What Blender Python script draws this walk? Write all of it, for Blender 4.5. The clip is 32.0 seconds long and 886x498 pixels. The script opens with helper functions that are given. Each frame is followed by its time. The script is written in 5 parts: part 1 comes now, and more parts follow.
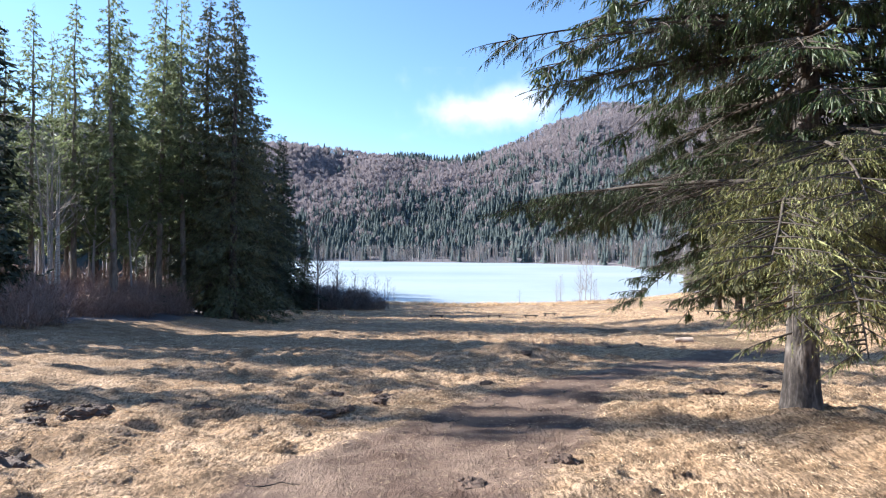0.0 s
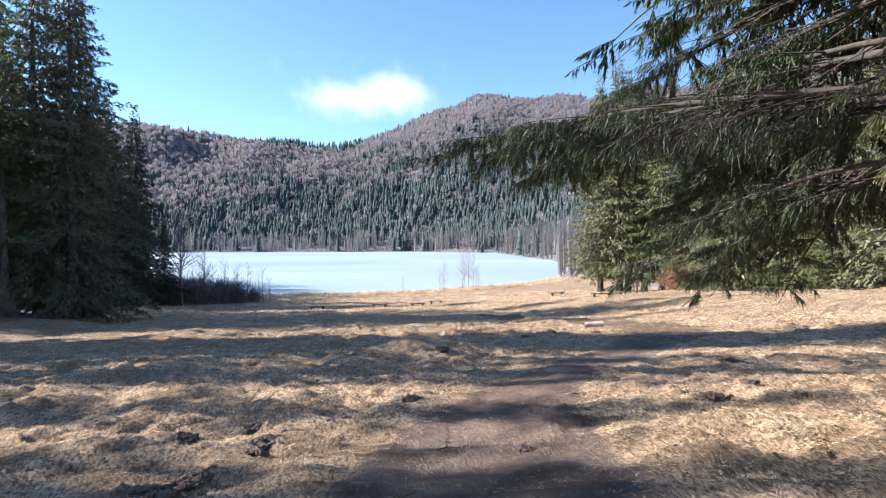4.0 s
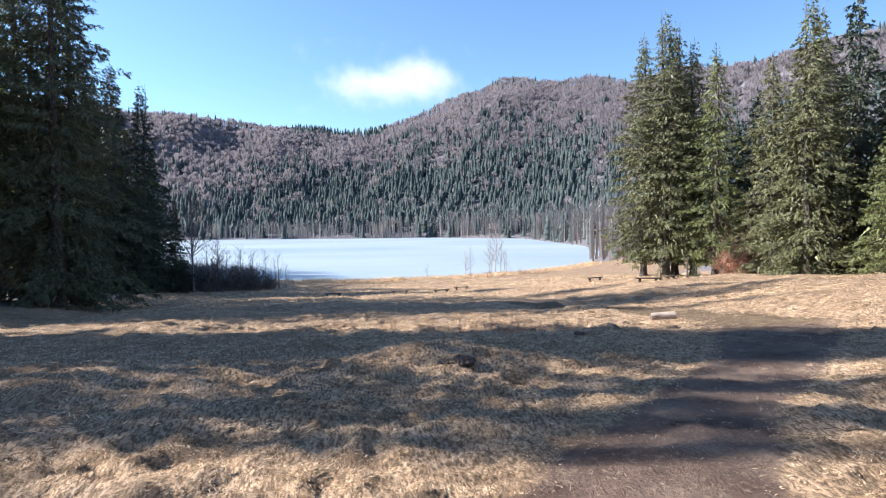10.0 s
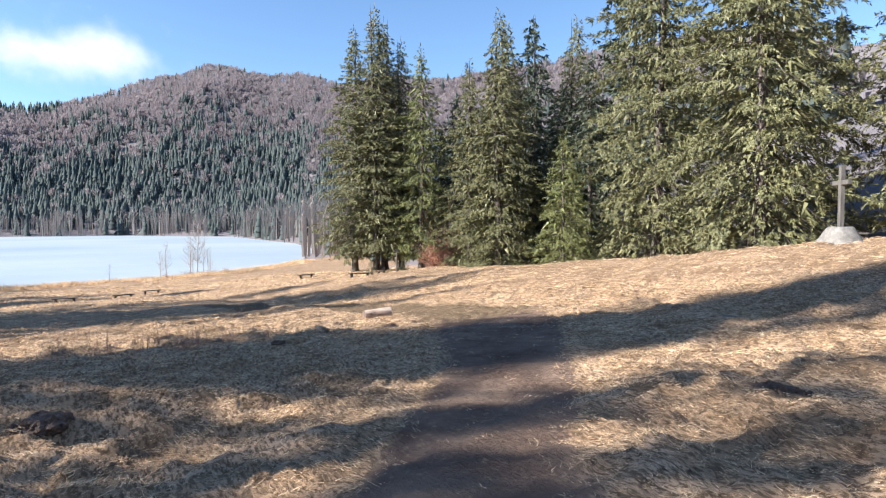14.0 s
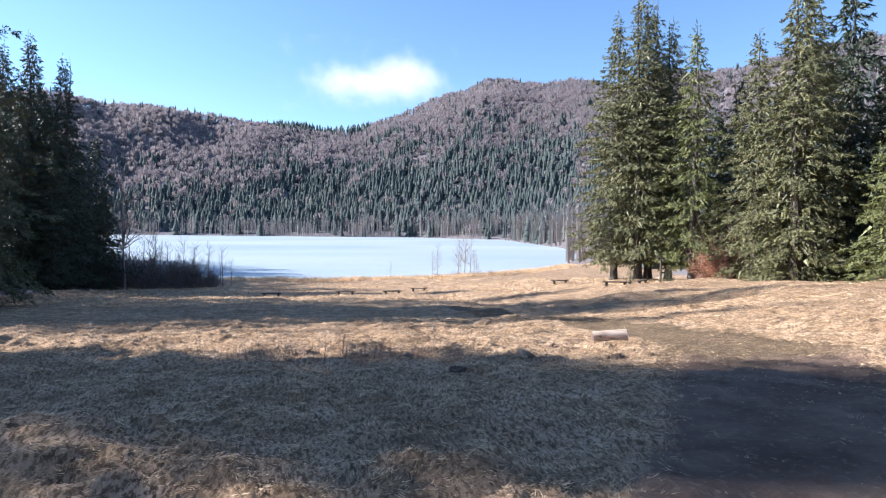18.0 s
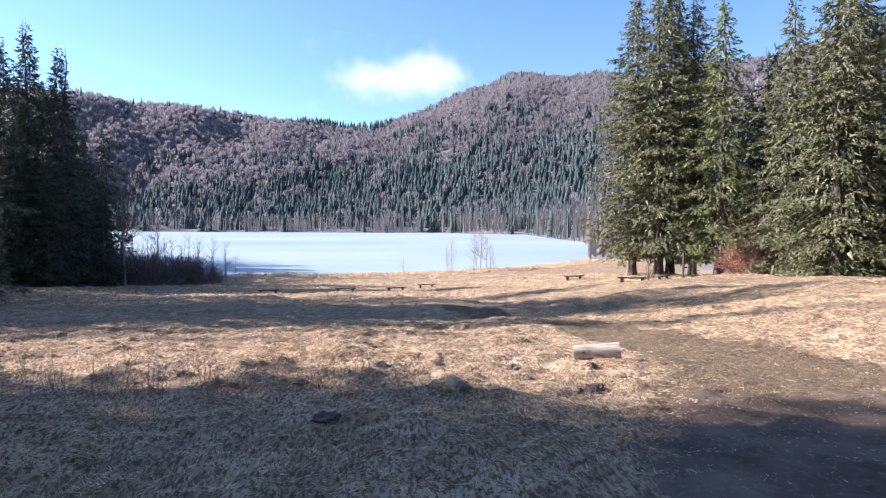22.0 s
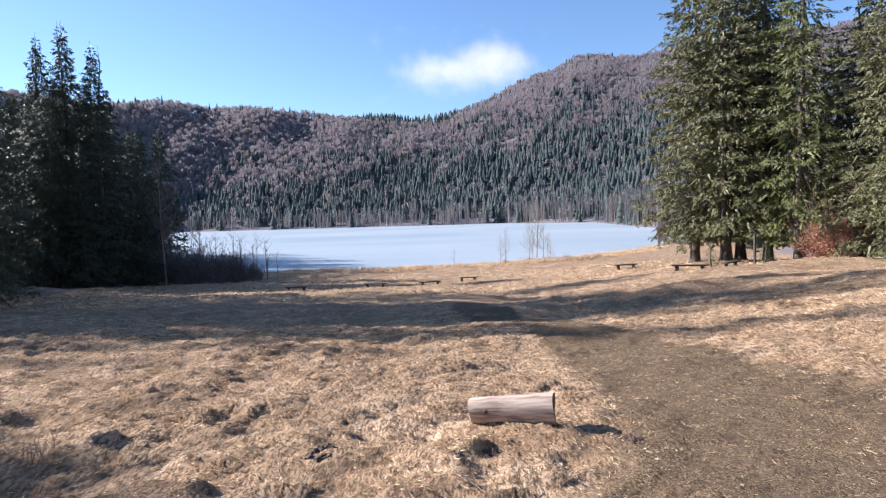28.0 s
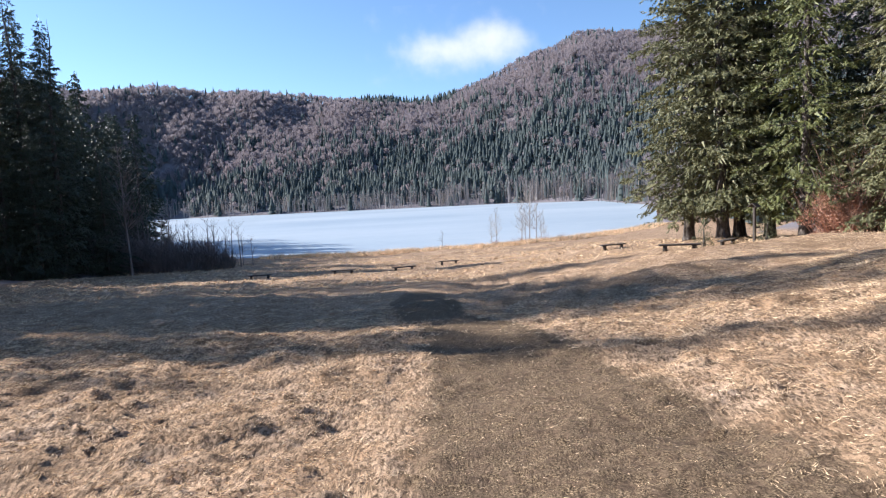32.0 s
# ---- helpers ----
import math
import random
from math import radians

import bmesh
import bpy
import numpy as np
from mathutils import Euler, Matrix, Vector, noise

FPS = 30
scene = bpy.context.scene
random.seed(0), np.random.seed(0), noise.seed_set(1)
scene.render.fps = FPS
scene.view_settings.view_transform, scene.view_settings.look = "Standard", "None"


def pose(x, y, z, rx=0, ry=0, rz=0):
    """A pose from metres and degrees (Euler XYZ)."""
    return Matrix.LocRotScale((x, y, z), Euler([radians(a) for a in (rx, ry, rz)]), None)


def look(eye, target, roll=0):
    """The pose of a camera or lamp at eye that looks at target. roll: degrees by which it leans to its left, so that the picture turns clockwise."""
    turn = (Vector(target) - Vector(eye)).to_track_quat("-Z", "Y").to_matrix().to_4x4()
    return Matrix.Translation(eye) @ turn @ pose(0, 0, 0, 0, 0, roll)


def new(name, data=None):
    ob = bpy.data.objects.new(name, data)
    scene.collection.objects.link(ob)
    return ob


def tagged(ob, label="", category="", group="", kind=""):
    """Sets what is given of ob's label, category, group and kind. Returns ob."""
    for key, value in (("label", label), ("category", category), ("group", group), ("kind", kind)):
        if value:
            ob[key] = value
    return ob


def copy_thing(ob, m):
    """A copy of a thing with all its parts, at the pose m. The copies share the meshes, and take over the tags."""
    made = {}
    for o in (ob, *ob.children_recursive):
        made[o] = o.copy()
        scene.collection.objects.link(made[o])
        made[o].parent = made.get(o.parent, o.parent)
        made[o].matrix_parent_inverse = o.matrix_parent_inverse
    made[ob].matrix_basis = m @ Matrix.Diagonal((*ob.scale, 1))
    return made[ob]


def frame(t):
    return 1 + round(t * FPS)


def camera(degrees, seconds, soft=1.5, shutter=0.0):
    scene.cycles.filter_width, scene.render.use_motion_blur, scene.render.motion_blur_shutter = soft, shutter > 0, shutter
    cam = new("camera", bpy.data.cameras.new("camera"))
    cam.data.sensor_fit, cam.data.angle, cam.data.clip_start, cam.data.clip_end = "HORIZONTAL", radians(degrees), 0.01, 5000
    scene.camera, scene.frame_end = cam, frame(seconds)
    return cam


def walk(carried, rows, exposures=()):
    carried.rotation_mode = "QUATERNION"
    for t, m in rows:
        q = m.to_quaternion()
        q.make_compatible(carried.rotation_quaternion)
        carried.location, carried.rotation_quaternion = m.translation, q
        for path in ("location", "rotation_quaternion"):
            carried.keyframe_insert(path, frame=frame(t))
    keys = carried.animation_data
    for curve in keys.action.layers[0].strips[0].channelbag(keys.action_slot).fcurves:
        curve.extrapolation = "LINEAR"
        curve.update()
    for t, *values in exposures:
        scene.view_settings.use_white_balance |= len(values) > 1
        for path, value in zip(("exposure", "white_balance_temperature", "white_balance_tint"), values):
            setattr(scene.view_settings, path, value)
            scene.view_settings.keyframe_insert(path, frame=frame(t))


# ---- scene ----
cam = camera(73.6, 32.0, soft=1.2)
METRES, EYE, TILT, LEAN, TURN = 32.0, 1.6, -3.4, 0.0, 0.0
ROWS = [
    (0.0, 0.0, 0.0, 0.0, -0.02, 3.48, -0.27),
    (0.5, -0.0034, 0.0168, -0.0018, 2.24, 3.29, -0.48),
    (1.0, -0.0093, 0.0339, -0.0022, 2.66, 3.21, -0.27),
    (1.5, -0.0119, 0.0479, -0.0035, -1.7, 2.88, 0.15),
    (2.0, -0.0152, 0.0635, -0.0045, -6.77, 2.69, 0.56),
    (2.5, -0.0173, 0.0776, -0.005, -8.53, 2.52, 0.63),
    (3.0, -0.0167, 0.0936, -0.0046, -9.3, 2.41, 0.7),
    (3.5, -0.015, 0.1077, -0.0049, -10.39, 2.38, 0.79),
    (5.5, -0.0088, 0.1697, -0.0082, -14.7, 2.12, 1.78),
    (6.0, -0.0051, 0.1845, -0.0099, -15.0, 1.89, 1.8),
    (6.5, -0.0007, 0.1997, -0.0111, -15.69, 1.49, 1.74),
    (7.0, 0.0035, 0.2149, -0.0109, -15.16, 1.25, 1.64),
    (7.5, 0.008, 0.2295, -0.0114, -15.0, 1.28, 1.5),
    (8.0, 0.013, 0.2432, -0.0121, -14.83, 1.16, 1.44),
    (8.5, 0.0166, 0.258, -0.0126, -13.96, 1.22, 1.36),
    (9.0, 0.0197, 0.272, -0.0133, -12.71, 1.09, 1.22),
    (9.5, 0.0227, 0.2877, -0.0147, -10.92, 1.19, 1.16),
    (10.0, 0.0256, 0.303, -0.0158, -9.17, 1.11, 1.24),
    (10.5, 0.0274, 0.3161, -0.0169, -10.52, 1.2, 1.22),
    (11.0, 0.0306, 0.3321, -0.0194, -13.06, 1.08, 1.81),
    (11.5, 0.033, 0.3449, -0.0208, -15.9, 1.03, 2.66),
    (12.0, 0.04, 0.3584, -0.0217, -21.56, 0.6, 2.95),
    (12.5, 0.0482, 0.3718, -0.0224, -28.12, 0.2, 2.87),
    (13.0, 0.0581, 0.383, -0.0237, -33.2, 0.09, 2.83),
    (13.5, 0.0687, 0.395, -0.0238, -37.17, 0.15, 2.16),
    (15.5, 0.0988, 0.4294, -0.0243, -29.04, 0.43, 1.68),
    (16.0, 0.1085, 0.4412, -0.0248, -25.8, 0.72, 1.55),
    (16.5, 0.1183, 0.4543, -0.0247, -20.17, 1.16, 1.17),
    (17.0, 0.1307, 0.463, -0.0244, -16.44, 1.29, 0.79),
    (17.5, 0.1439, 0.4741, -0.0242, -13.52, 1.23, 0.64),
    (18.0, 0.1558, 0.4831, -0.0238, -10.8, 1.15, 0.21),
    (18.5, 0.1664, 0.4969, -0.0242, -6.84, 0.98, 0.03),
    (19.0, 0.1752, 0.5082, -0.0237, -1.95, 0.95, -0.17),
    (19.5, 0.1846, 0.5212, -0.0244, 0.81, 0.88, -0.23),
    (20.0, 0.1934, 0.5347, -0.0248, 1.75, 0.88, -0.31),
    (20.5, 0.203, 0.5478, -0.0248, 2.82, 0.76, -0.4),
    (21.0, 0.213, 0.5604, -0.0251, 0.24, 0.81, -0.25),
    (21.5, 0.224, 0.5758, -0.0255, -5.18, 0.74, 0.25),
    (22.0, 0.2327, 0.5871, -0.0272, -8.4, 0.75, 0.4),
    (22.5, 0.2422, 0.6019, -0.0287, -7.95, 0.65, 0.43),
    (23.0, 0.2515, 0.6151, -0.03, -8.93, 0.64, 0.64),
    (23.5, 0.2619, 0.6273, -0.0307, -8.97, 0.49, 0.8),
    (24.0, 0.2711, 0.6404, -0.0314, -8.75, 0.51, 1.19),
    (24.5, 0.2822, 0.653, -0.0321, -8.9, 0.37, 1.99),
    (25.0, 0.2925, 0.6647, -0.0333, -10.83, 0.36, 2.25),
    (25.5, 0.303, 0.676, -0.0336, -5.86, 0.3, 2.34),
    (26.0, 0.3135, 0.6899, -0.0335, -4.41, 0.27, 2.18),
    (26.5, 0.3241, 0.7022, -0.0331, -0.9, 0.19, 2.17),
    (28.5, 0.3536, 0.7411, -0.0318, -1.75, 0.04, 1.92),
    (29.0, 0.3647, 0.7559, -0.0323, -0.68, -0.03, 1.84),
    (29.5, 0.3754, 0.7703, -0.0322, 4.6, -0.02, 2.46),
    (30.0, 0.3856, 0.7877, -0.0332, 0.17, -0.19, 3.29),
    (30.5, 0.3960, 0.8034, -0.0338, -2.24, -0.74, 3.31),
    (31.0, 0.4054, 0.8208, -0.0338, -4.0, -1.03, 3.16),
    (31.5, 0.4144, 0.8380, -0.0340, 1.67, -1.35, 3.21),
    (32.0, 0.4234, 0.8556, -0.0347, -1.33, -1.68, 3.05),
]
walk(cam, [(t, pose(0, 0, EYE, TILT, LEAN, TURN) @ pose(METRES * x, METRES * y, METRES * z, 90 + pitch, roll, yaw)) for t, x, y, z, yaw, pitch, roll in ROWS],
     [(0.0, 1.64, 6000, 9), (3.5, 1.6, 5950, 9), (6.0, 1.6, 5800, 10), (7.0, 1.6, 5800, 10), (9.0, 1.46, 5850, 10), (11.0, 1.48, 6200, 10), (13.0, 1.48, 6350, 10), (16.0, 1.45, 6100, 9), (17.0, 1.5, 6050, 10), (18.0, 1.5, 5950, 12), (19.0, 1.44, 5950, 13), (20.0, 1.78, 5800, 14), (21.0, 1.66, 5800, 14), (22.0, 1.54, 5900, 15), (23.0, 1.52, 6000, 17), (24.0, 1.45, 6050, 18), (26.0, 1.46, 6100, 19), (28.0, 1.2, 6050, 15), (32.0, 1.2, 6050, 13)])

# ---- world, sun, exposure ----
SUN_EL, SUN_FROM = 28.0, (-1.0, 0.34)
world = bpy.data.worlds.new("world")
scene.world = world
world.use_nodes = True
wn = world.node_tree.nodes
sky = wn.new("ShaderNodeTexSky")
sky.sky_type = "NISHITA"
sky.sun_disc = False
sky.sun_elevation = radians(SUN_EL)
sky.sun_rotation = math.atan2(SUN_FROM[0], SUN_FROM[1])
sky.altitude = 950
sky.air_density, sky.dust_density, sky.ozone_density = 1.1, 0.15, 4.0
world.node_tree.links.new(sky.outputs[0], wn["Background"].inputs[0])
wn["Background"].inputs[1].default_value = 0.088
sun_data = bpy.data.lights.new("sun", "SUN")
sun_data.energy, sun_data.angle, sun_data.color = 5.0, radians(0.53), (1.0, 0.95, 0.87)
sun = new("sun", sun_data)
sd = Vector((SUN_FROM[0], SUN_FROM[1], 0)).normalized() * math.cos(radians(SUN_EL)) + Vector((0, 0, math.sin(radians(SUN_EL))))
sun.matrix_world = look(sd * 80, (0, 0, 0))


# ---- materials ----
def mat(name, stops, scale=6.0, rough=0.85, bump=0.3, bump_scale=40.0, bump_dist=0.02, fine=0.35, stretch=(1, 1, 1), island=0.0, objrand=0.0, translucent=None, metal=0.0, coords="Object"):
    """Colour ramp over two sizes of noise, with fine relief."""
    m = bpy.data.materials.new(name)
    m.use_nodes = True
    nt = m.node_tree
    N, L = nt.nodes.new, nt.links.new
    b = nt.nodes["Principled BSDF"]
    b.inputs["Roughness"].default_value = rough
    b.inputs["Metallic"].default_value = metal
    tc = N("ShaderNodeTexCoord")
    mp = N("ShaderNodeMapping")
    mp.inputs["Scale"].default_value = stretch
    L(tc.outputs[coords], mp.inputs[0])
    n1, n2 = N("ShaderNodeTexNoise"), N("ShaderNodeTexNoise")
    n1.inputs["Scale"].default_value, n1.inputs["Detail"].default_value = scale, 5
    n2.inputs["Scale"].default_value, n2.inputs["Detail"].default_value = bump_scale, 4
    L(mp.outputs[0], n1.inputs["Vector"])
    L(mp.outputs[0], n2.inputs["Vector"])
    mix = N("ShaderNodeMix")
    mix.inputs[0].default_value = fine
    L(n1.outputs[0], mix.inputs[2])
    L(n2.outputs[0], mix.inputs[3])
    value = mix.outputs[0]
    for amount, node, out in ((island, "ShaderNodeNewGeometry", "Random Per Island"), (objrand, "ShaderNodeObjectInfo", "Random")):
        if amount:
            g, ma = N(node), N("ShaderNodeMath")
            ma.operation = "MULTIPLY_ADD"
            L(g.outputs[out], ma.inputs[0])
            ma.inputs[1].default_value = amount
            ad = N("ShaderNodeMath")
            ad.operation = "ADD"
            ad.inputs[1].default_value = -amount / 2
            L(value, ad.inputs[0])
            L(ad.outputs[0], ma.inputs[2])
            value = ma.outputs[0]
    ramp = N("ShaderNodeValToRGB")
    while len(ramp.color_ramp.elements) < len(stops):
        ramp.color_ramp.elements.new(0.5)
    for e, (p, c) in zip(ramp.color_ramp.elements, stops):
        e.position, e.color = p, (*c, 1)
    L(value, ramp.inputs[0])
    L(ramp.outputs[0], b.inputs["Base Color"])
    if bump:
        bp = N("ShaderNodeBump")
        bp.inputs["Strength"].default_value, bp.inputs["Distance"].default_value = bump, bump_dist
        L(n2.outputs[0], bp.inputs["Height"])
        L(bp.outputs[0], b.inputs["Normal"])
    if translucent:
        tr, ms = N("ShaderNodeBsdfTranslucent"), N("ShaderNodeMixShader")
        L(ramp.outputs[0], tr.inputs[0])
        ms.inputs[0].default_value = translucent
        L(b.outputs[0], ms.inputs[1])
        L(tr.outputs[0], ms.inputs[2])
        L(ms.outputs[0], nt.nodes["Material Output"].inputs[0])
    return m


def ground_material():
    m = bpy.data.materials.new("meadow_ground")
    m.use_nodes = True
    nt = m.node_tree
    N, L = nt.nodes.new, nt.links.new
    b = nt.nodes["Principled BSDF"]
    b.inputs["Roughness"].default_value = 0.95
    b.inputs["Specular IOR Level"].default_value = 0.15
    tc = N("ShaderNodeTexCoord")

    def noise_at(scale, detail, stretch=(1, 1, 1), rough=0.6):
        mp, n = N("ShaderNodeMapping"), N("ShaderNodeTexNoise")
        mp.inputs["Scale"].default_value = stretch
        L(tc.outputs["Object"], mp.inputs[0])
        L(mp.outputs[0], n.inputs["Vector"])
        n.inputs["Scale"].default_value, n.inputs["Detail"].default_value, n.inputs["Roughness"].default_value = scale, detail, rough
        return n.outputs[0]

    def ramp(src, *stops):
        r = N("ShaderNodeValToRGB")
        while len(r.color_ramp.elements) < len(stops):
            r.color_ramp.elements.new(0.5)
        for e, (p, c) in zip(r.color_ramp.elements, stops):
            e.position, e.color = p, (*c, 1)
        L(src, r.inputs[0])
        return r.outputs[0]

    def blend(fac, a, c):
        mx = N("ShaderNodeMix")
        mx.data_type = "RGBA"
        L(fac, mx.inputs[0])
        L(a, mx.inputs[6])
        L(c, mx.inputs[7])
        return mx.outputs[2]

    big, mid, fine, straw = noise_at(0.16, 4), noise_at(1.1, 6), noise_at(14, 5), noise_at(26, 5, (1, 0.35, 1), 0.75)
    grass = blend(ramp(big, (0.35, (0, 0, 0)), (0.65, (1, 1, 1))),
                  ramp(mid, (0.3, (0.30, 0.183, 0.103)), (0.5, (0.52, 0.345, 0.21)), (0.7, (0.72, 0.51, 0.345))),
                  ramp(mid, (0.3, (0.23, 0.142, 0.08)), (0.5, (0.44, 0.29, 0.178)), (0.72, (0.65, 0.46, 0.31))))
    grass = blend(ramp(straw, (0.45, (1, 1, 1)), (0.55, (0, 0, 0))), grass, ramp(fine, (0.3, (0.10, 0.062, 0.038)), (0.7, (0.28, 0.187, 0.112))))
    dirt = ramp(mid, (0.3, (0.10, 0.062, 0.047)), (0.5, (0.17, 0.113, 0.084)), (0.72, (0.27, 0.188, 0.138)))
    dirt = blend(ramp(fine, (0.54, (0, 0, 0)), (0.70, (0.6, 0.6, 0.6))), dirt, ramp(straw, (0.4, (0.26, 0.18, 0.12)), (0.7, (0.52, 0.40, 0.26))))
    speck, grit = noise_at(60, 3, (1, 1, 1), 0.7), noise_at(9, 4)
    worn = ramp(speck, (0.38, (0.042, 0.027, 0.016)), (0.5, (0.145, 0.097, 0.056)), (0.63, (0.40, 0.29, 0.175)))
    worn = blend(ramp(grit, (0.42, (0, 0, 0)), (0.60, (0.8, 0.8, 0.8))), worn, ramp(fine, (0.35, (0.07, 0.043, 0.028)), (0.65, (0.22, 0.15, 0.095))))
    litter = ramp(noise_at(0.05, 6), (0.3, (0.15, 0.132, 0.135)), (0.6, (0.205, 0.182, 0.186)), (0.8, (0.25, 0.224, 0.226)))

    def attr(name, wobble, lo, hi):
        a = N("ShaderNodeAttribute")
        a.attribute_name = name
        ad = N("ShaderNodeMath")
        ad.operation = "MULTIPLY_ADD"
        L(wobble, ad.inputs[0])
        ad.inputs[1].default_value = 0.9
        sub = N("ShaderNodeMath")
        sub.operation = "SUBTRACT"
        L(a.outputs["Fac"], sub.inputs[0])
        sub.inputs[1].default_value = 0.45
        L(sub.outputs[0], ad.inputs[2])
        mr = N("ShaderNodeMapRange")
        mr.inputs[1].default_value, mr.inputs[2].default_value = lo, hi
        L(ad.outputs[0], mr.inputs[0])
        return mr.outputs[0]

    dirt = blend(attr("strawy", noise_at(0.9, 5), 0.35, 0.65), dirt, worn)
    col = blend(attr("track", noise_at(2.6, 6), 0.36, 0.66), grass, dirt)
    col = blend(attr("wood", noise_at(0.3, 5), 0.35, 0.65), col, litter)
    L(col, b.inputs["Base Color"])
    bp = N("ShaderNodeBump")
    bp.inputs["Strength"].default_value, bp.inputs["Distance"].default_value = 1.0, 0.04
    ad = N("ShaderNodeMath")
    ad.operation = "ADD"
    L(fine, ad.inputs[0])
    L(straw, ad.inputs[1])
    L(ad.outputs[0], bp.inputs["Height"])
    L(bp.outputs[0], b.inputs["Normal"])
    return m


def ice_material():
    m = mat("lake_ice", [(0.3, (0.27, 0.335, 0.385)), (0.5, (0.355, 0.41, 0.445)), (0.7, (0.44, 0.48, 0.505))], scale=0.02, bump_scale=0.6, rough=0.5, bump=0.15, bump_dist=0.05, fine=0.25, stretch=(0.5, 1, 1))
    return m


GROUND = ground_material()
ICE = ice_material()
BARK = mat("spruce_bark", [(0.36, (0.03, 0.023, 0.019)), (0.5, (0.085, 0.067, 0.055)), (0.66, (0.23, 0.195, 0.17))], scale=14, bump_scale=34, bump=1.0, bump_dist=0.02, stretch=(1, 1, 0.3))
DARK_BARK = mat("branch_bark", [(0.3, (0.035, 0.027, 0.021)), (0.6, (0.09, 0.068, 0.052)), (0.8, (0.17, 0.135, 0.105))], scale=14, bump_scale=50, bump=0.5)
STEM_BARK = mat("grey_stem_bark", [(0.3, (0.10, 0.08, 0.065)), (0.5, (0.20, 0.165, 0.135)), (0.7, (0.34, 0.29, 0.25))], scale=5, bump_scale=30, bump=0.5, stretch=(1, 1, 0.3))
PALE_BARK = mat("birch_bark", [(0.3, (0.16, 0.13, 0.11)), (0.5, (0.42, 0.38, 0.34)), (0.7, (0.62, 0.58, 0.54))], scale=5, bump_scale=30, bump=0.4, stretch=(1, 1, 2))
GREY_TWIG = mat("bare_twigs", [(0.3, (0.13, 0.105, 0.095)), (0.55, (0.22, 0.18, 0.165)), (0.8, (0.33, 0.28, 0.26))], scale=0.7, bump=0, island=0.3)
NEEDLE = mat("spruce_needles", [(0.15, (0.026, 0.032, 0.017)), (0.5, (0.105, 0.11, 0.052)), (0.85, (0.21, 0.205, 0.10))], scale=2.2, rough=0.6, bump=0, island=0.35, translucent=0.12)
OLIVE_NEEDLE = mat("olive_spruce_needles", [(0.2, (0.03, 0.034, 0.016)), (0.5, (0.155, 0.155, 0.068)), (0.8, (0.33, 0.305, 0.145))], scale=2.2, rough=0.6, bump=0, island=0.25, translucent=0.10)
BLUE_NEEDLE = mat("blue_green_needles", [(0.15, (0.05, 0.07, 0.035)), (0.5, (0.19, 0.22, 0.11)), (0.85, (0.36, 0.38, 0.2))], scale=2.2, rough=0.6, bump=0, island=0.3, translucent=0.55)
# darker copy of the spruce needles, with the shade painted into the colour
SHADED_NEEDLE = mat("shaded_spruce_needles", [(0.15, (0.015, 0.023, 0.014)), (0.5, (0.045, 0.06, 0.034)), (0.85, (0.11, 0.125, 0.068))], scale=2.2, rough=0.55, bump=0, island=0.35, translucent=0.06)
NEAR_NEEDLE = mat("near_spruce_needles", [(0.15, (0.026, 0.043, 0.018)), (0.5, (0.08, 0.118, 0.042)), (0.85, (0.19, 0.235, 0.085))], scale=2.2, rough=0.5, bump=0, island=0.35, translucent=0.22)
# brighter, yellower copy of the near needles: sunlight painted into the colour
SUNLIT_NEEDLE = mat("sunlit_near_needles", [(0.15, (0.10, 0.105, 0.03)), (0.5, (0.27, 0.27, 0.085)), (0.85, (0.42, 0.40, 0.16))], scale=1.2, rough=0.6, bump=0, island=0.35, translucent=0.2)
NEEDLE_LIGHT = mat("young_spruce_needles", [(0.2, (0.05, 0.058, 0.02)), (0.5, (0.15, 0.165, 0.052)), (0.8, (0.27, 0.265, 0.10))], scale=2.2, rough=0.6, bump=0, island=0.3, translucent=0.15)
ASH_TWIG = mat("ashy_twigs", [(0.3, (0.22, 0.195, 0.185)), (0.55, (0.36, 0.325, 0.31)), (0.8, (0.50, 0.46, 0.44))], scale=0.7, bump=0, island=0.3)
# distance haze painted in: needles bluish, lightened and low in contrast
HAZY_NEEDLE = mat("hazy_far_needles", [(0.2, (0.092, 0.122, 0.122)), (0.5, (0.12, 0.15, 0.143)), (0.8, (0.152, 0.18, 0.162))], scale=0.01, rough=0.85, bump=0, island=0.12, translucent=0.5)
# bare crowns paled and flattened, the haze again mixed into the colour
HAZY_BARE = mat("hazy_far_crowns", [(0.15, (0.24, 0.208, 0.218)), (0.5, (0.305, 0.262, 0.268)), (0.85, (0.37, 0.32, 0.32))], scale=0.012, rough=0.9, bump=0, island=0.1, translucent=0.5)
BIRCH_FAR = mat("far_birch_stems", [(0.25, (0.28, 0.225, 0.185)), (0.75, (0.55, 0.47, 0.41))], scale=0.03, bump=0, island=0.5)
STRAW = mat("dry_grass", [(0.08, (0.17, 0.10, 0.055)), (0.34, (0.65, 0.45, 0.27)), (0.82, (0.97, 0.74, 0.48))], scale=0.5, rough=0.8, bump=0, island=0.9, translucent=0.2)
SOIL = mat("dark_soil", [(0.3, (0.05, 0.031, 0.021)), (0.55, (0.115, 0.07, 0.048)), (0.75, (0.21, 0.132, 0.09))], scale=8, bump_scale=35, bump=1.0, bump_dist=0.03)
FIELDSTONE = mat("brown_field_stone", [(0.3, (0.10, 0.078, 0.06)), (0.5, (0.20, 0.155, 0.115)), (0.75, (0.36, 0.29, 0.22))], scale=5, bump_scale=25, bump=0.8, bump_dist=0.02)
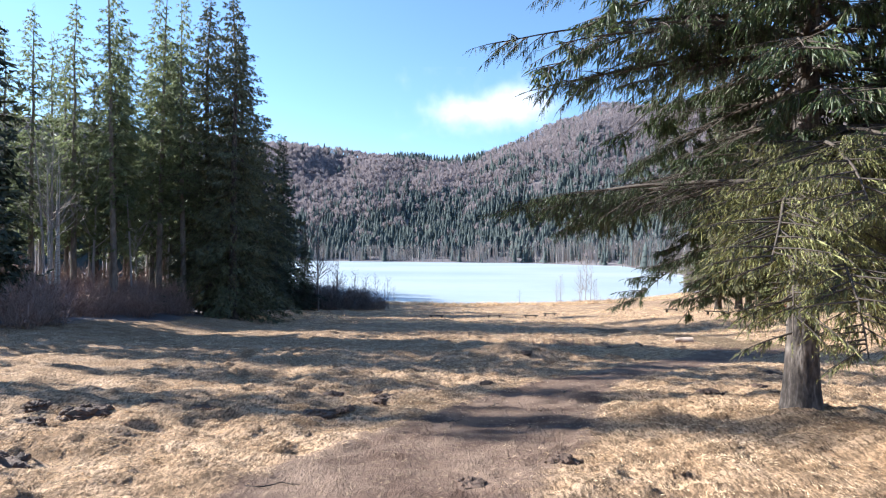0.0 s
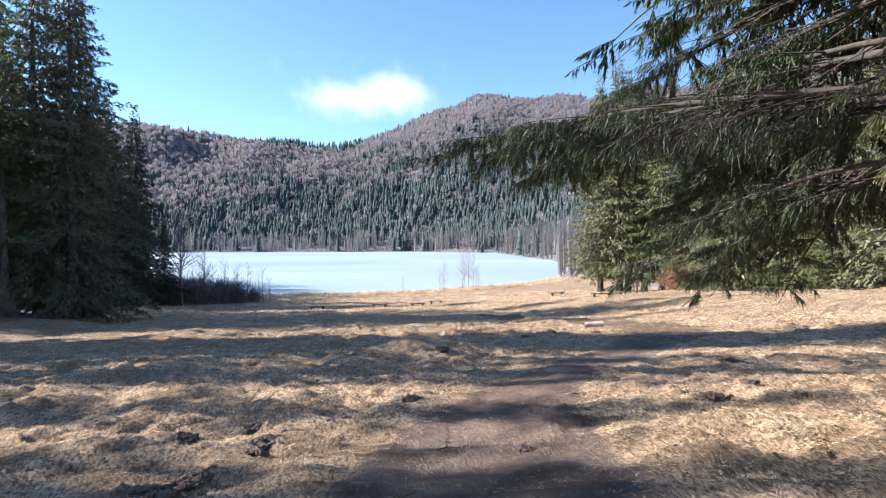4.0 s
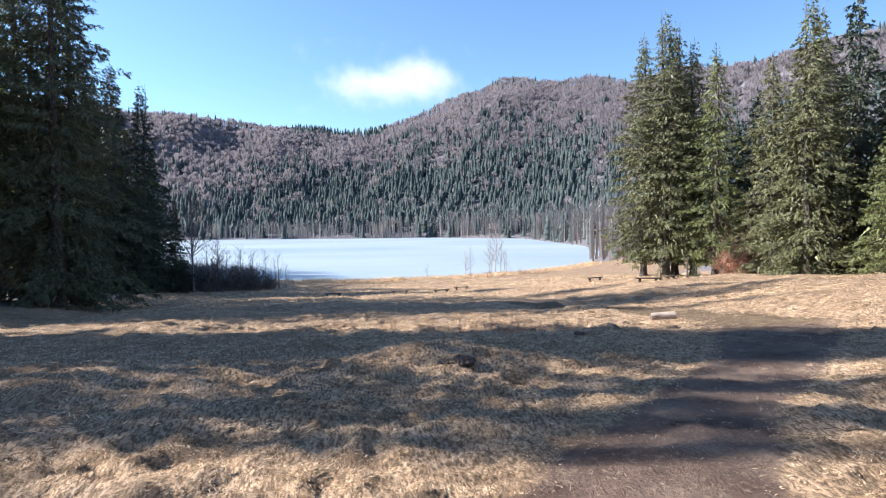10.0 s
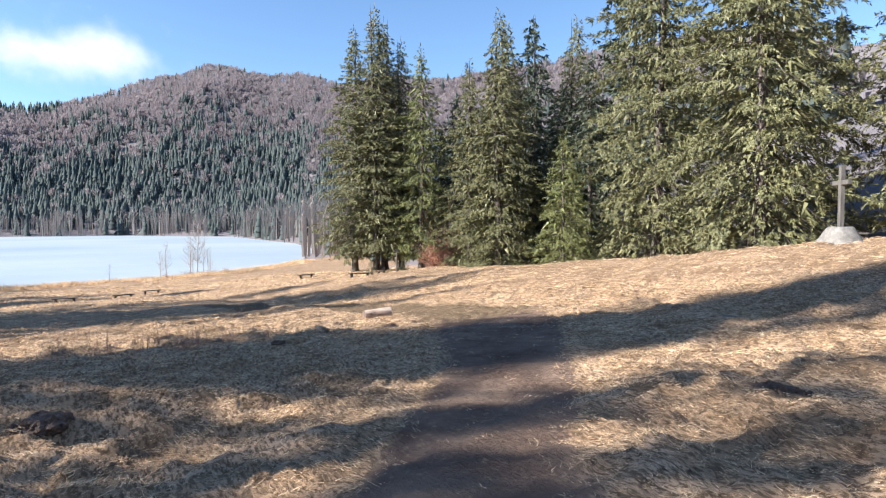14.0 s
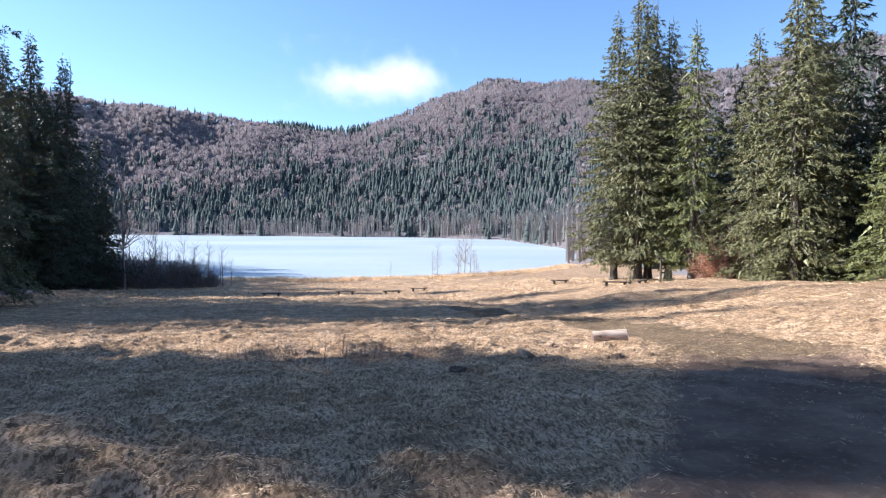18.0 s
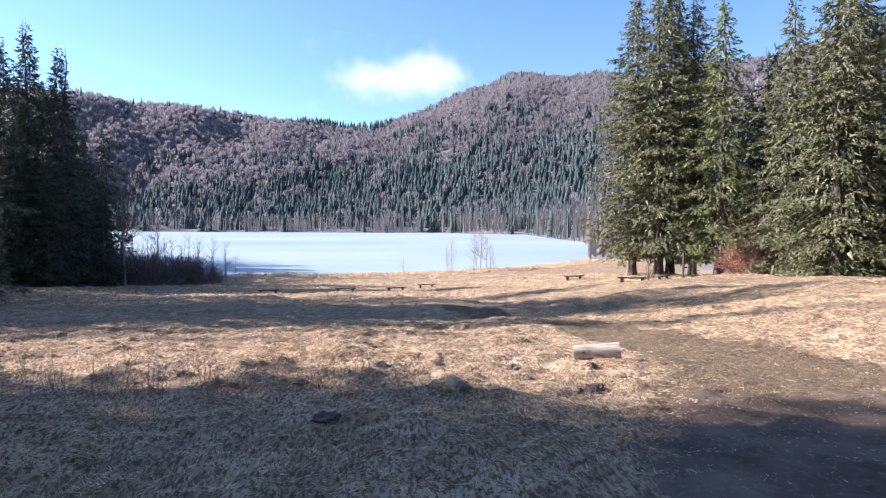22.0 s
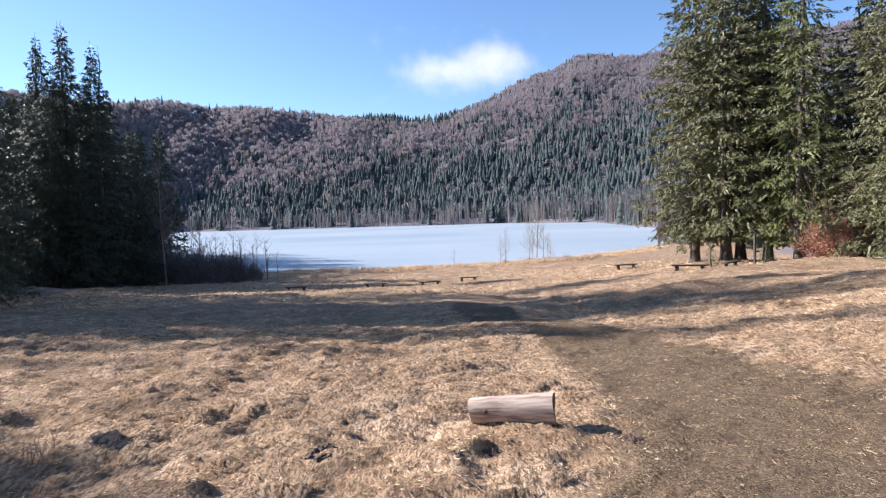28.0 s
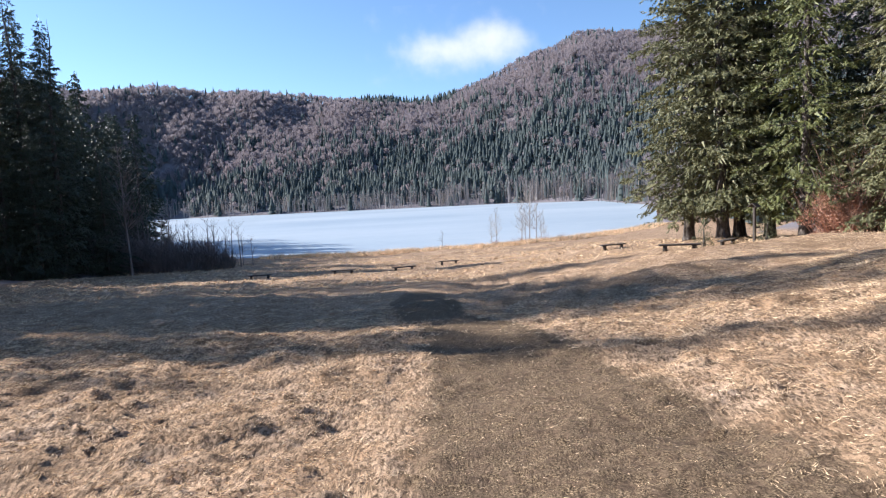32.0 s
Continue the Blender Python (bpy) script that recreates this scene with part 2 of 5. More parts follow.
STONE = mat("grey_stone", [(0.3, (0.10, 0.092, 0.083)), (0.5, (0.19, 0.178, 0.16)), (0.75, (0.32, 0.30, 0.275))], scale=5, bump_scale=25, bump=0.7, bump_dist=0.02)
LOGWOOD = mat("weathered_log", [(0.34, (0.13, 0.08, 0.055)), (0.47, (0.46, 0.34, 0.255)), (0.66, (0.74, 0.60, 0.48))], scale=6, bump_scale=22, bump=0.6, bump_dist=0.01, stretch=(0.25, 2, 2))
ENDWOOD = mat("log_end_grain", [(0.3, (0.07, 0.05, 0.04)), (0.6, (0.16, 0.11, 0.085))], scale=12, bump_scale=40, bump=0.6)
BENCHWOOD = mat("dark_bench_wood", [(0.3, (0.035, 0.028, 0.024)), (0.7, (0.10, 0.08, 0.065))], scale=5, bump_scale=30, bump=0.4, stretch=(0.3, 2, 2))
RUSTLEAF = mat("rusty_beech_leaves", [(0.25, (0.28, 0.115, 0.07)), (0.5, (0.47, 0.235, 0.15)), (0.8, (0.62, 0.38, 0.26))], scale=1.5, bump=0, island=0.5, translucent=0.25)
BROWN_TWIG = mat("brown_brushwood", [(0.3, (0.21, 0.135, 0.11)), (0.7, (0.40, 0.285, 0.245))], scale=2, bump=0, island=0.4)
REDTWIG = mat("reddish_twigs", [(0.3, (0.20, 0.105, 0.08)), (0.7, (0.38, 0.235, 0.18))], scale=2, bump=0, island=0.4)

# ---- lay of the land ----
LAKE = -9.5
SHORE = np.array([(-26, 128), (-12, 123), (3, 120.5), (22, 123), (38, 131), (52, 142), (62, 154), (90, 205), (110, 272), (116, 330), (130, 425), (110, 449), (78, 503), (-20, 530),
                  (-65, 550), (-121, 566), (-174, 577), (-240, 608), (-340, 560), (-300, 450), (-180, 330), (-100, 240), (-66, 190), (-52, 165), (-40, 140)], float)
SLOPE_Y = (-400, -60, -10, 0, 12, 16, 20, 22, 27.3, 30, 40, 46, 57, 72, 86, 100, 500)
SLOPE_Z = (30, 5.5, 1.0, 0, -1.33, -1.66, -2.05, -2.26, -2.8, -3.06, -4.05, -4.75, -5.6, -6.8, -7.85, -8.5, -8.6)
TRACK = ((-0.7, -12), (-0.8, 0), (-0.6, 5.4), (0.8, 8.5), (1.9, 11.5), (3.3, 14.2), (5.2, 16.2), (7.4, 18.2), (10, 21), (12.6, 24.2), (14.3, 27.5), (14.8, 31), (14.7, 36), (14.3, 41), (13, 48), (13.5, 60))
SKY_AZ = (-180, -90, -76, -60, -45, -36, -30, -27, -22, -13, -8.6, -5, 3, 7, 11.5, 15, 18.4, 23, 26, 35, 45, 50, 60, 90, 180)
SKY_EL = (7, 11, 12, 12, 11.5, 10.6, 10.2, 9.9, 10.0, 9.9, 9.3, 9.1, 9.3, 11.0, 12.8, 14.0, 13.85, 13.5, 13.4, 14, 15, 16, 16, 14, 7)
SKY_D = (700, 700, 760, 800, 830, 880, 920, 940, 960, 980, 980, 970, 970, 990, 1010, 1030, 1010, 960, 900, 760, 640, 600, 560, 560, 700)


def smooth(a, b, v):
    k = np.clip((v - a) / (b - a), 0, 1)
    return k * k * (3 - 2 * k)


def seg_distance(x, y, pts, closed):
    """Distance from points to a polyline, and for a closed one the sign (negative inside)."""
    pts = np.asarray(pts, float)
    best, inside = np.full(np.shape(x), 1e9), np.zeros(np.shape(x), bool)
    for i in range(len(pts) if closed else len(pts) - 1):
        (ax, ay), (bx, by) = pts[i], pts[(i + 1) % len(pts)]
        k = np.clip(((x - ax) * (bx - ax) + (y - ay) * (by - ay)) / ((bx - ax) ** 2 + (by - ay) ** 2), 0, 1)
        best = np.minimum(best, np.hypot(x - ax - k * (bx - ax), y - ay - k * (by - ay)))
        if closed:
            cross = ((ay > y) != (by > y)) & (x < (bx - ax) * (y - ay) / (by - ay + 1e-12) + ax)
            inside ^= cross
    return np.where(inside, -best, best) if closed else best


def bumps(x, y, size, seed):
    """Cheap smooth noise from a few sine waves, about -1 to 1."""
    rng = np.random.default_rng(seed)
    out = 0
    for k in range(5):
        a, f, p = rng.uniform(0, 6.28), rng.uniform(0.6, 1.7) / size, rng.uniform(0, 6.28)
        out = out + np.sin((x * np.cos(a) + y * np.sin(a)) * f * 6.28 + p + 0.7 * np.sin((x * np.sin(a) - y * np.cos(a)) * f * 3.1))
    return out / 3.2


def vnoise(x, y, seed):
    """Lattice noise, 0 to 1, one cell a unit."""
    xi, yi = np.floor(x).astype(np.int64), np.floor(y).astype(np.int64)
    fx, fy = x - xi, y - yi
    fx, fy = fx * fx * (3 - 2 * fx), fy * fy * (3 - 2 * fy)

    def h(a, c):
        n = (a * 374761393 + c * 668265263 + seed * 974634721) & 0x7FFFFFFF
        n = ((n ^ (n >> 13)) * 1274126177) & 0x7FFFFFFF
        return ((n ^ (n >> 16)) & 0xFFFF) / 65535.0

    return (h(xi, yi) * (1 - fx) + h(xi + 1, yi) * fx) * (1 - fy) + (h(xi, yi + 1) * (1 - fx) + h(xi + 1, yi + 1) * fx) * fy


def tussocks(x, y):
    """Small uneven clumps of matted grass."""
    wx, wy = x + 0.25 * vnoise(x * 1.7, y * 1.7, 3), y + 0.25 * vnoise(x * 1.7, y * 1.7, 4)
    a = np.abs(vnoise(wx * 2.6, wy * 4.2, 5) - 0.5) * 2
    c = vnoise(wx * 5.5, wy * 8.5, 6)
    return (1 - a) ** 2 * 0.11 * (0.3 + vnoise(x * 0.8, y * 0.8, 7)) + 0.10 * c * c + 0.04 * vnoise(wx * 9, wy * 12, 8)


def far_height(x, y, d):
    az, r = np.degrees(np.arctan2(x, y)), np.hypot(x, y)
    el, far = np.interp(az, SKY_AZ, SKY_EL), np.interp(az, SKY_AZ, SKY_D)
    top = far * np.tan(np.radians(el)) - np.interp(az, (-12, -6, 4, 8), (10, 10, 17, 19))
    run = np.maximum(far - r + d, 120)
    k = d / run
    k = k * smooth(-6, 14, d)
    rise = np.where(k < 1, 0.55 * k + 0.45 * smooth(0.05, 1.0, k), 1 - 0.25 * np.minimum(k - 1, 2))
    return LAKE + 0.1 + np.minimum(d, 15) * 0.04 + (top - LAKE) * rise + bumps(x, y, 160, 4) * np.minimum(d * 0.03, 6)


def height(x, y, detail=True):
    x, y = np.asarray(x, float), np.asarray(y, float)
    d = seg_distance(x, y, SHORE, True)
    g = np.interp(y, SLOPE_Y, SLOPE_Z)
    g = g + 1.32 * smooth(14, 31, x) + 0.30 * np.maximum(0, x - 42) * (1 - smooth(70, 105, y)) + 0.30 * np.exp(-((x - 5.6) ** 2 + (y - 8.2) ** 2) / 7) + 0.085 * np.clip(-x - 15, 0, 60) + 0.3 * np.exp(-((x - 29) ** 2 + (y - 22) ** 2) / 60)
    strand = LAKE + 0.02 + 0.045 * np.maximum(d, 0)
    k = smooth(76, 100, y)
    g = g * (1 - k) + strand * k
    r = np.hypot(x, y)
    m = smooth(125, 230, r)
    g = g * (1 - m) + far_height(x, y, np.maximum(d, 0)) * m
    g = np.where(d < 0, LAKE + 0.02 + np.maximum(d * 0.12, -1.5), g)
    if detail:
        near = np.exp(-(np.maximum(0, r - 30) / 45) ** 2)
        lane = 1 - 0.6 * np.exp(-(seg_distance(x, y, TRACK, False) / 1.6) ** 2)
        land = smooth(0, 6, d)
        g = g + land * near * lane * (0.06 * bumps(x, y, 3.2, 1) + 0.03 * bumps(x, y, 1.1, 2) + tussocks(x, y) - 0.08) + land * (0.16 * bumps(x, y, 11, 6) + 0.09 * bumps(x * 0.5, y, 4.5, 12)) * smooth(24, 46, y) * (1 - m)
        warp = y + 1.2 * vnoise(x * 0.16, y * 0.2, 31)
        g = g + land * (0.17 * vnoise(x * 0.13, warp * 0.62, 32) + 0.06 * vnoise(x * 0.4, warp * 1.9, 33) - 0.115) * smooth(30, 36, y) * (1 - smooth(80, 95, y)) * (1 - m)
        # rounded hummocks with a shaded hollow behind
        for hx, hy, sx, sy, hz in ((2.3, 20.6, 1.9, 1.2, 0.42), (-4.5, 21.5, 2.8, 1.3, 0.2), (20, 47, 5, 1.6, 0.35), (24, 52, 7, 1.5, 0.4), (11, 44, 7, 1.6, -0.35)):
            g = g + hz * np.exp(-((x - hx) / sx) ** 2 - ((y - hy) / sy) ** 2)
    return g


def z_at(x, y):
    return float(height(np.array([x]), np.array([y]))[0])


# ---- mesh helpers ----
def mesh_object(name, verts, faces, materials, parent=None, slots=None, flat=True):
    me = bpy.data.meshes.new(name)
    verts = np.asarray(verts, np.float32)
    me.vertices.add(len(verts))
    me.vertices.foreach_set("co", verts.ravel())
    if isinstance(faces, np.ndarray):
        n, k = faces.shape
        me.loops.add(n * k)
        me.loops.foreach_set("vertex_index", faces.astype(np.int32).ravel())
        me.polygons.add(n)
        me.polygons.foreach_set("loop_start", np.arange(0, n * k, k, dtype=np.int32))
    else:
        counts = np.array([len(f) for f in faces], np.int32)
        me.loops.add(int(counts.sum()))
        me.loops.foreach_set("vertex_index", np.concatenate([np.asarray(f, np.int32) for f in faces]))
        me.polygons.add(len(faces))
        me.polygons.foreach_set("loop_start", np.concatenate([[0], np.cumsum(counts)[:-1]]).astype(np.int32))
    for m in materials:
        me.materials.append(m)
    if slots is not None:
        me.polygons.foreach_set("material_index", np.asarray(slots, np.int32))
    if not flat:
        me.polygons.foreach_set("use_smooth", np.ones(len(me.polygons), bool))
    me.update(calc_edges=True)
    me.validate()
    ob = new(name, me)
    if parent:
        ob.parent = parent
    return ob


def part(name, bm, material, parent=None, label="", flat=True):
    me = bpy.data.meshes.new(name)
    bm.to_mesh(me)
    bm.free()
    me.materials.append(material)
    if not flat:
        me.polygons.foreach_set("use_smooth", np.ones(len(me.polygons), bool))
    ob = new(name, me)
    if parent:
        ob.parent = parent
    return tagged(ob, label)


class Soup:
    """Collects triangles and tubes, as arrays, for one mesh."""

    def __init__(self):
        self.v, self.f, self.s, self.n = [], [], [], 0

    def add(self, verts, faces, slot=0):
        self.v.append(np.asarray(verts, float))
        self.f.append(np.asarray(faces, int) + self.n)
        self.s.append(np.full(len(faces), slot))
        self.n += len(verts)

    def tube(self, pts, radii, sides=5, slot=0):
        pts = np.asarray(pts, float)
        t = np.gradient(pts, axis=0)
        t /= np.linalg.norm(t, axis=1)[:, None] + 1e-9
        ref = np.where(np.abs(t[:, 2:3]) > 0.8, np.array([[1.0, 0, 0]]), np.array([[0, 0, 1.0]]))
        u = np.cross(t, ref)
        u /= np.linalg.norm(u, axis=1)[:, None] + 1e-9
        w = np.cross(t, u)
        a = np.arange(sides) * 2 * np.pi / sides
        r = np.asarray(radii, float)[:, None, None]
        ring = pts[:, None] + r * (np.cos(a)[None, :, None] * u[:, None] + np.sin(a)[None, :, None] * w[:, None])
        n = len(pts)
        i, j = np.meshgrid(np.arange(n - 1), np.arange(sides), indexing="ij")
        p, q = (i * sides + j).ravel(), (i * sides + (j + 1) % sides).ravel()
        tri = np.concatenate([np.stack([p, q, q + sides], 1), np.stack([p, q + sides, p + sides], 1)])
        self.add(ring.reshape(-1, 3), tri, slot)

    def sprays(self, base, way, length, width, fold=0.35, slot=0, rng=None):
        """Folded pointed blades: base points, directions, lengths and widths."""
        base, way = np.asarray(base, float), np.asarray(way, float)
        n = len(base)
        way = way / (np.linalg.norm(way, axis=1)[:, None] + 1e-9)
        side = np.cross(way, rng.normal(size=(n, 3)))
        side /= np.linalg.norm(side, axis=1)[:, None] + 1e-9
        up = np.cross(side, way)
        L, W = np.asarray(length, float).reshape(-1, 1), np.asarray(width, float).reshape(-1, 1)
        mid = base + way * L * 0.45
        v = np.stack([base, mid + side * W / 2 - up * W * fold, base + way * L, mid - side * W / 2 - up * W * fold], 1).reshape(-1, 3)
        k = np.arange(n)[:, None] * 4
        self.add(v, np.concatenate([k + np.array([[0, 1, 2]]), k + np.array([[0, 2, 3]])], 0), slot)

    def slivers(self, base, way, length, width, slot=0, rng=None, face=None):
        """Single pointed triangles, for small hanging twigs seen from afar."""
        n = len(base)
        way = way / (np.linalg.norm(way, axis=1)[:, None] + 1e-9)
        side = np.cross(way, rng.normal(size=(n, 3)) * (1.0 if face is None else 0.45) + (0.0 if face is None else face))
        side *= (np.asarray(width, float) / 2 / (np.linalg.norm(side, axis=1) + 1e-9))[:, None]
        v = np.stack([base - side, base + side, base + way * np.asarray(length, float)[:, None]], 1).reshape(-1, 3)
        self.add(v, np.arange(n * 3).reshape(-1, 3), slot)

    def build(self, name, materials, parent=None, flat=True):
        return mesh_object(name, np.concatenate(self.v), np.concatenate(self.f), materials, parent, np.concatenate(self.s), flat)


# ---- ground, lake, hills ----
def spaced(lo, hi, fine_lo, fine_hi, step, mid_lo, mid_hi, mid_step):
    out = list(np.arange(fine_lo, fine_hi, step))
    s, v = step, fine_hi
    while v < hi:
        out.append(v)
        s = min(s * 1.12, mid_step) if v < mid_hi else s * 1.15
        v += s
    out.append(hi)
    s, v = step, fine_lo
    while v > lo:
        s = min(s * 1.12, mid_step) if v > mid_lo else s * 1.15
        v -= s
        out.append(max(v, lo))
    return np.array(sorted(set(out)))


def make_ground():
    xs = spaced(-2600, 2600, -7, 21, 0.082, -500, 400, 9)
    ys = spaced(-900, 2800, -2, 42, 0.082, -80, 750, 9)
    X, Y = np.meshgrid(xs, ys)
    x, y = X.ravel(), Y.ravel()
    z = height(x, y)
    nx, ny = len(xs), len(ys)
    i, j = np.meshgrid(np.arange(nx - 1), np.arange(ny - 1))
    a = (j * nx + i).ravel()
    ob = mesh_object("ground", np.stack([x, y, z], 1), np.stack([a, a + 1, a + nx + 1, a + nx], 1), [GROUND], flat=False)
    tagged(ob, "dry straw-coloured meadow with a bare dirt track sloping to a lake", "ground", kind="structure")
    d = seg_distance(x, y, TRACK, False)
    half = np.interp(y, (-10, 8, 12, 16, 20, 26, 32, 40, 60), (1.5, 1.5, 1.15, 0.75, 1.0, 2.1, 1.6, 1.2, 1.0))
    at = ob.data.attributes.new("track", "FLOAT", "POINT")
    at.data.foreach_set("value", (1.0 - smooth(0.55, 1.35, d / half)) * (1 - smooth(46, 60, y)) * (1 - 0.12 * smooth(20, 30, y)))
    at = ob.data.attributes.new("strawy", "FLOAT", "POINT")
    at.data.foreach_set("value", smooth(22, 29, y))
    shore = seg_distance(x, y, SHORE, True)
    r = np.hypot(x, y)
    wood = np.clip(smooth(40, 47, x) * (1 - smooth(80, 110, y)) + smooth(19, 27, -x) * smooth(-30, -10, y) + smooth(150, 190, r) + smooth(-3, 1, -shore), 0, 1)
    at = ob.data.attributes.new("wood", "FLOAT", "POINT")
    at.data.foreach_set("value", wood)
    return ob


make_ground()


def make_ice():
    pts = SHORE
    mid = pts.mean(0)
    dense = []
    for a, b in zip(pts, np.roll(pts, -1, 0)):
        for k in range(6):
            dense.append(a + (b - a) * k / 6)
    dense = np.array(dense)
    out = dense + (dense - mid) / np.linalg.norm(dense - mid, axis=1)[:, None] * 6
    rings = [mid + (out - mid) * s for s in (1.0, 0.97, 0.85, 0.6, 0.3)]
    v = np.concatenate([np.column_stack([r, np.full(len(r), LAKE)]) for r in rings] + [[[*mid, LAKE]]])
    n = len(dense)
    f = []
    for k in range(4):
        for i in range(n):
            f.append((k * n + i, k * n + (i + 1) % n, (k + 1) * n + (i + 1) % n, (k + 1) * n + i))
    f += [(4 * n + i, 4 * n + (i + 1) % n, 5 * n) for i in range(n)]
    ob = mesh_object("water", v, f, [ICE], flat=False)
    tagged(ob, "frozen lake covered with pale blue-white ice", "lake", kind="structure")


make_ice()


# ---- trees ----
def spruce_crown(soup, h, r, seed, base=0.05, rate=9.0, plumes=8.0, tuft=0.46, fine=12, width=0.085, core=1.0, power=0.75, droop=0.5, hang=0.75, ragged=0.15, skirt=0.6, slot=0, bark=1):
    """Boughs all round the stem, each hung with plumes of short needle sprays."""
    rng = np.random.default_rng(seed)
    n = int(h * (1 - base) * rate)
    zs = h * (base + (0.975 - base) * (np.arange(n) + rng.random(n)) / n)
    B, A, TL, O = [], [], [], []
    for i, z in enumerate(zs):
        k = z / h
        low = min(1, skirt + (1 - skirt) * (k - base) * 9)
        L = (r * min((1 - k) ** power, 1.38 * (1 - k)) * low + 0.10) * (1 + ragged * rng.normal()) * rng.uniform(0.86, 1.06)
        L = max(L, 0.14)
        if rng.random() < 0.05:
            continue
        a = i * 2.39996 + rng.normal(0, 0.35)
        lift, dr = 0.26 - 0.30 * (1 - k) + rng.normal(0, 0.09), droop * (1 - 0.75 * k) * rng.uniform(0.6, 1.35)
        rad, tang, up = np.array([math.cos(a), math.sin(a), 0]), np.array([-math.sin(a), math.cos(a), 0]), np.array([0, 0, 1.0])
        if L > 0.9 and rate > 5:
            q = np.linspace(0, 1, 5)
            soup.tube(rad * (L * q)[:, None] + up * (z + L * (lift * q - dr * q ** 2 + 0.3 * dr * q ** 4))[:, None], np.linspace(0.04 * min(1, L / 3), 0.008, 5), 3, bark)
        m = max(3, int(L * plumes))
        q = 0.16 + 0.84 * rng.random(m) ** 0.75
        q[0] = 1.0
        sgn = rng.choice([-1.0, 1.0], m)
        off = rng.random(m) * (0.05 + 0.34 * L * (1 - 0.8 * q))
        p = rad * (L * q + 0.35 * off)[:, None] + tang * (sgn * off)[:, None] + up * (z + L * (lift * q - dr * q ** 2 + 0.3 * dr * q ** 4) - 0.3 * off + rng.normal(0, 0.05, m))[:, None]
        B.append(p)
        A.append(rad * rng.uniform(0.35, 1.0, m)[:, None] + tang * (sgn * rng.uniform(0, 0.75, m))[:, None] + up * (0.25 - rng.uniform(0.1, 1.5, m) * hang)[:, None])
        O.append(np.tile(rad + 0.45 * up, (m, 1)) + tang * (sgn * 0.35)[:, None])
        TL.append(tuft * rng.uniform(0.6, 1.25, m) * (0.34 + 0.66 * min(1, L / 2.0)))
    B, A, TL, O = np.concatenate(B), np.concatenate(A), np.concatenate(TL), np.concatenate(O)
    A /= np.linalg.norm(A, axis=1)[:, None]
    i = np.repeat(np.arange(len(B)), fine)
    u = rng.random(len(i))
    w = A[i] + 0.5 * rng.normal(size=(len(i), 3))
    w[:, 2] -= 0.25 * u
    soup.slivers(B[i] + A[i] * (TL[i] * u * 0.8)[:, None] + rng.normal(0, 0.03, (len(i), 3)), w, TL[i] * (0.56 - 0.24 * u) * rng.uniform(0.7, 1.2, len(i)), width * rng.uniform(0.6, 1.2, len(i)), slot, rng, O[i])
    # dense dead-looking inner twigs that hide the stem
    n = int(h * r * 12 * core)
    if n:
        k = base + (0.93 - base) * rng.random(n) ** 1.25
        a, q = rng.uniform(0, 6.28, n), rng.uniform(0.12, 0.62, n) * r * np.minimum((1 - k) ** power, 1.38 * (1 - k))
        rad = np.column_stack([np.cos(a), np.sin(a), np.zeros(n)])
        soup.slivers(rad * q[:, None] + np.column_stack([np.zeros((n, 2)), k * h + 0.3]), rad * rng.uniform(0.2, 1.2, (n, 1)) + rng.normal(0, 0.35, (n, 3)) + np.array([0, 0, -0.7]), rng.uniform(0.5, 1.0, n) * np.minimum(1, 0.35 + q), rng.uniform(0.10, 0.2, n), slot, rng)
    top = np.linspace(0.9, 1.0, 9)
    soup.sprays(np.column_stack([np.zeros(9), np.zeros(9), top * h * 0.985]), rng.normal(0, 0.35, (9, 3)) + np.array([0, 0, 1]), np.full(9, 0.5), np.full(9, 0.09), 0.3, slot, rng)


def trunk_soup(soup, h, r0, seed, lean=0.0, slot=0, sides=9, flare=1.45):
    rng = np.random.default_rng(seed)
    s = np.concatenate([[-0.012, 0.0, 0.012, 0.035], np.linspace(0.08, 1, 12)])
    a = rng.uniform(0, 6.28)
    off = np.cumsum(rng.normal(0, 0.0035 * h, (len(s), 2)), 0) * np.clip(s, 0, 1)[:, None] + np.outer(np.clip(s, 0, 1), [math.cos(a), math.sin(a)]) * lean * h
    rad = r0 * ((1 - np.clip(s, 0, 1)) ** 0.85 * (1 + (flare - 1) * np.exp(-np.clip(s, 0, 1) * h / 0.45)) + 0.02)
    soup.tube(np.column_stack([off, s * h]), rad, sides, slot)


def make_spruce(h, r, seed, needle, label, name="spruce_tree", bark=None, stem=1.0, **kw):
    root = new(name)
    t = Soup()
    trunk_soup(t, h * 0.99, (0.011 * h + 0.06) * stem, seed)
    t.build("trunk", [bark or BARK], root, flat=False)
    c = Soup()
    spruce_crown(c, h, r, seed, **kw)
    c.build("crown", [needle, DARK_BARK], root)
    return tagged(root, label, "tree")


def limb(soup, rng, p, way, length, radius, depth, sides=3, slot=0, twigs=None):
    n = 5
    pts = [np.array(p, float)]
    d = np.array(way, float)
    for i in range(n):
        d = d + rng.normal(0, 0.12, 3) + np.array([0, 0, 0.04])
        d /= np.linalg.norm(d)
        pts.append(pts[-1] + d * length / n)
    soup.tube(pts, np.linspace(radius, radius * 0.35, n + 1), sides if depth else 3, slot)
    if depth == 0:
        return
    for i in range(rng.integers(3, 6)):
        k = rng.integers(1, n + 1)
        side = rng.normal(0, 1, 3)
        side[2] = abs(side[2]) * 0.7 + 0.25
        w = d * 0.65 + side * 0.5
        w /= np.linalg.norm(w)
        limb(soup, rng, pts[k], w, length * rng.uniform(0.35, 0.6), radius * 0.42, depth - 1, sides, slot)


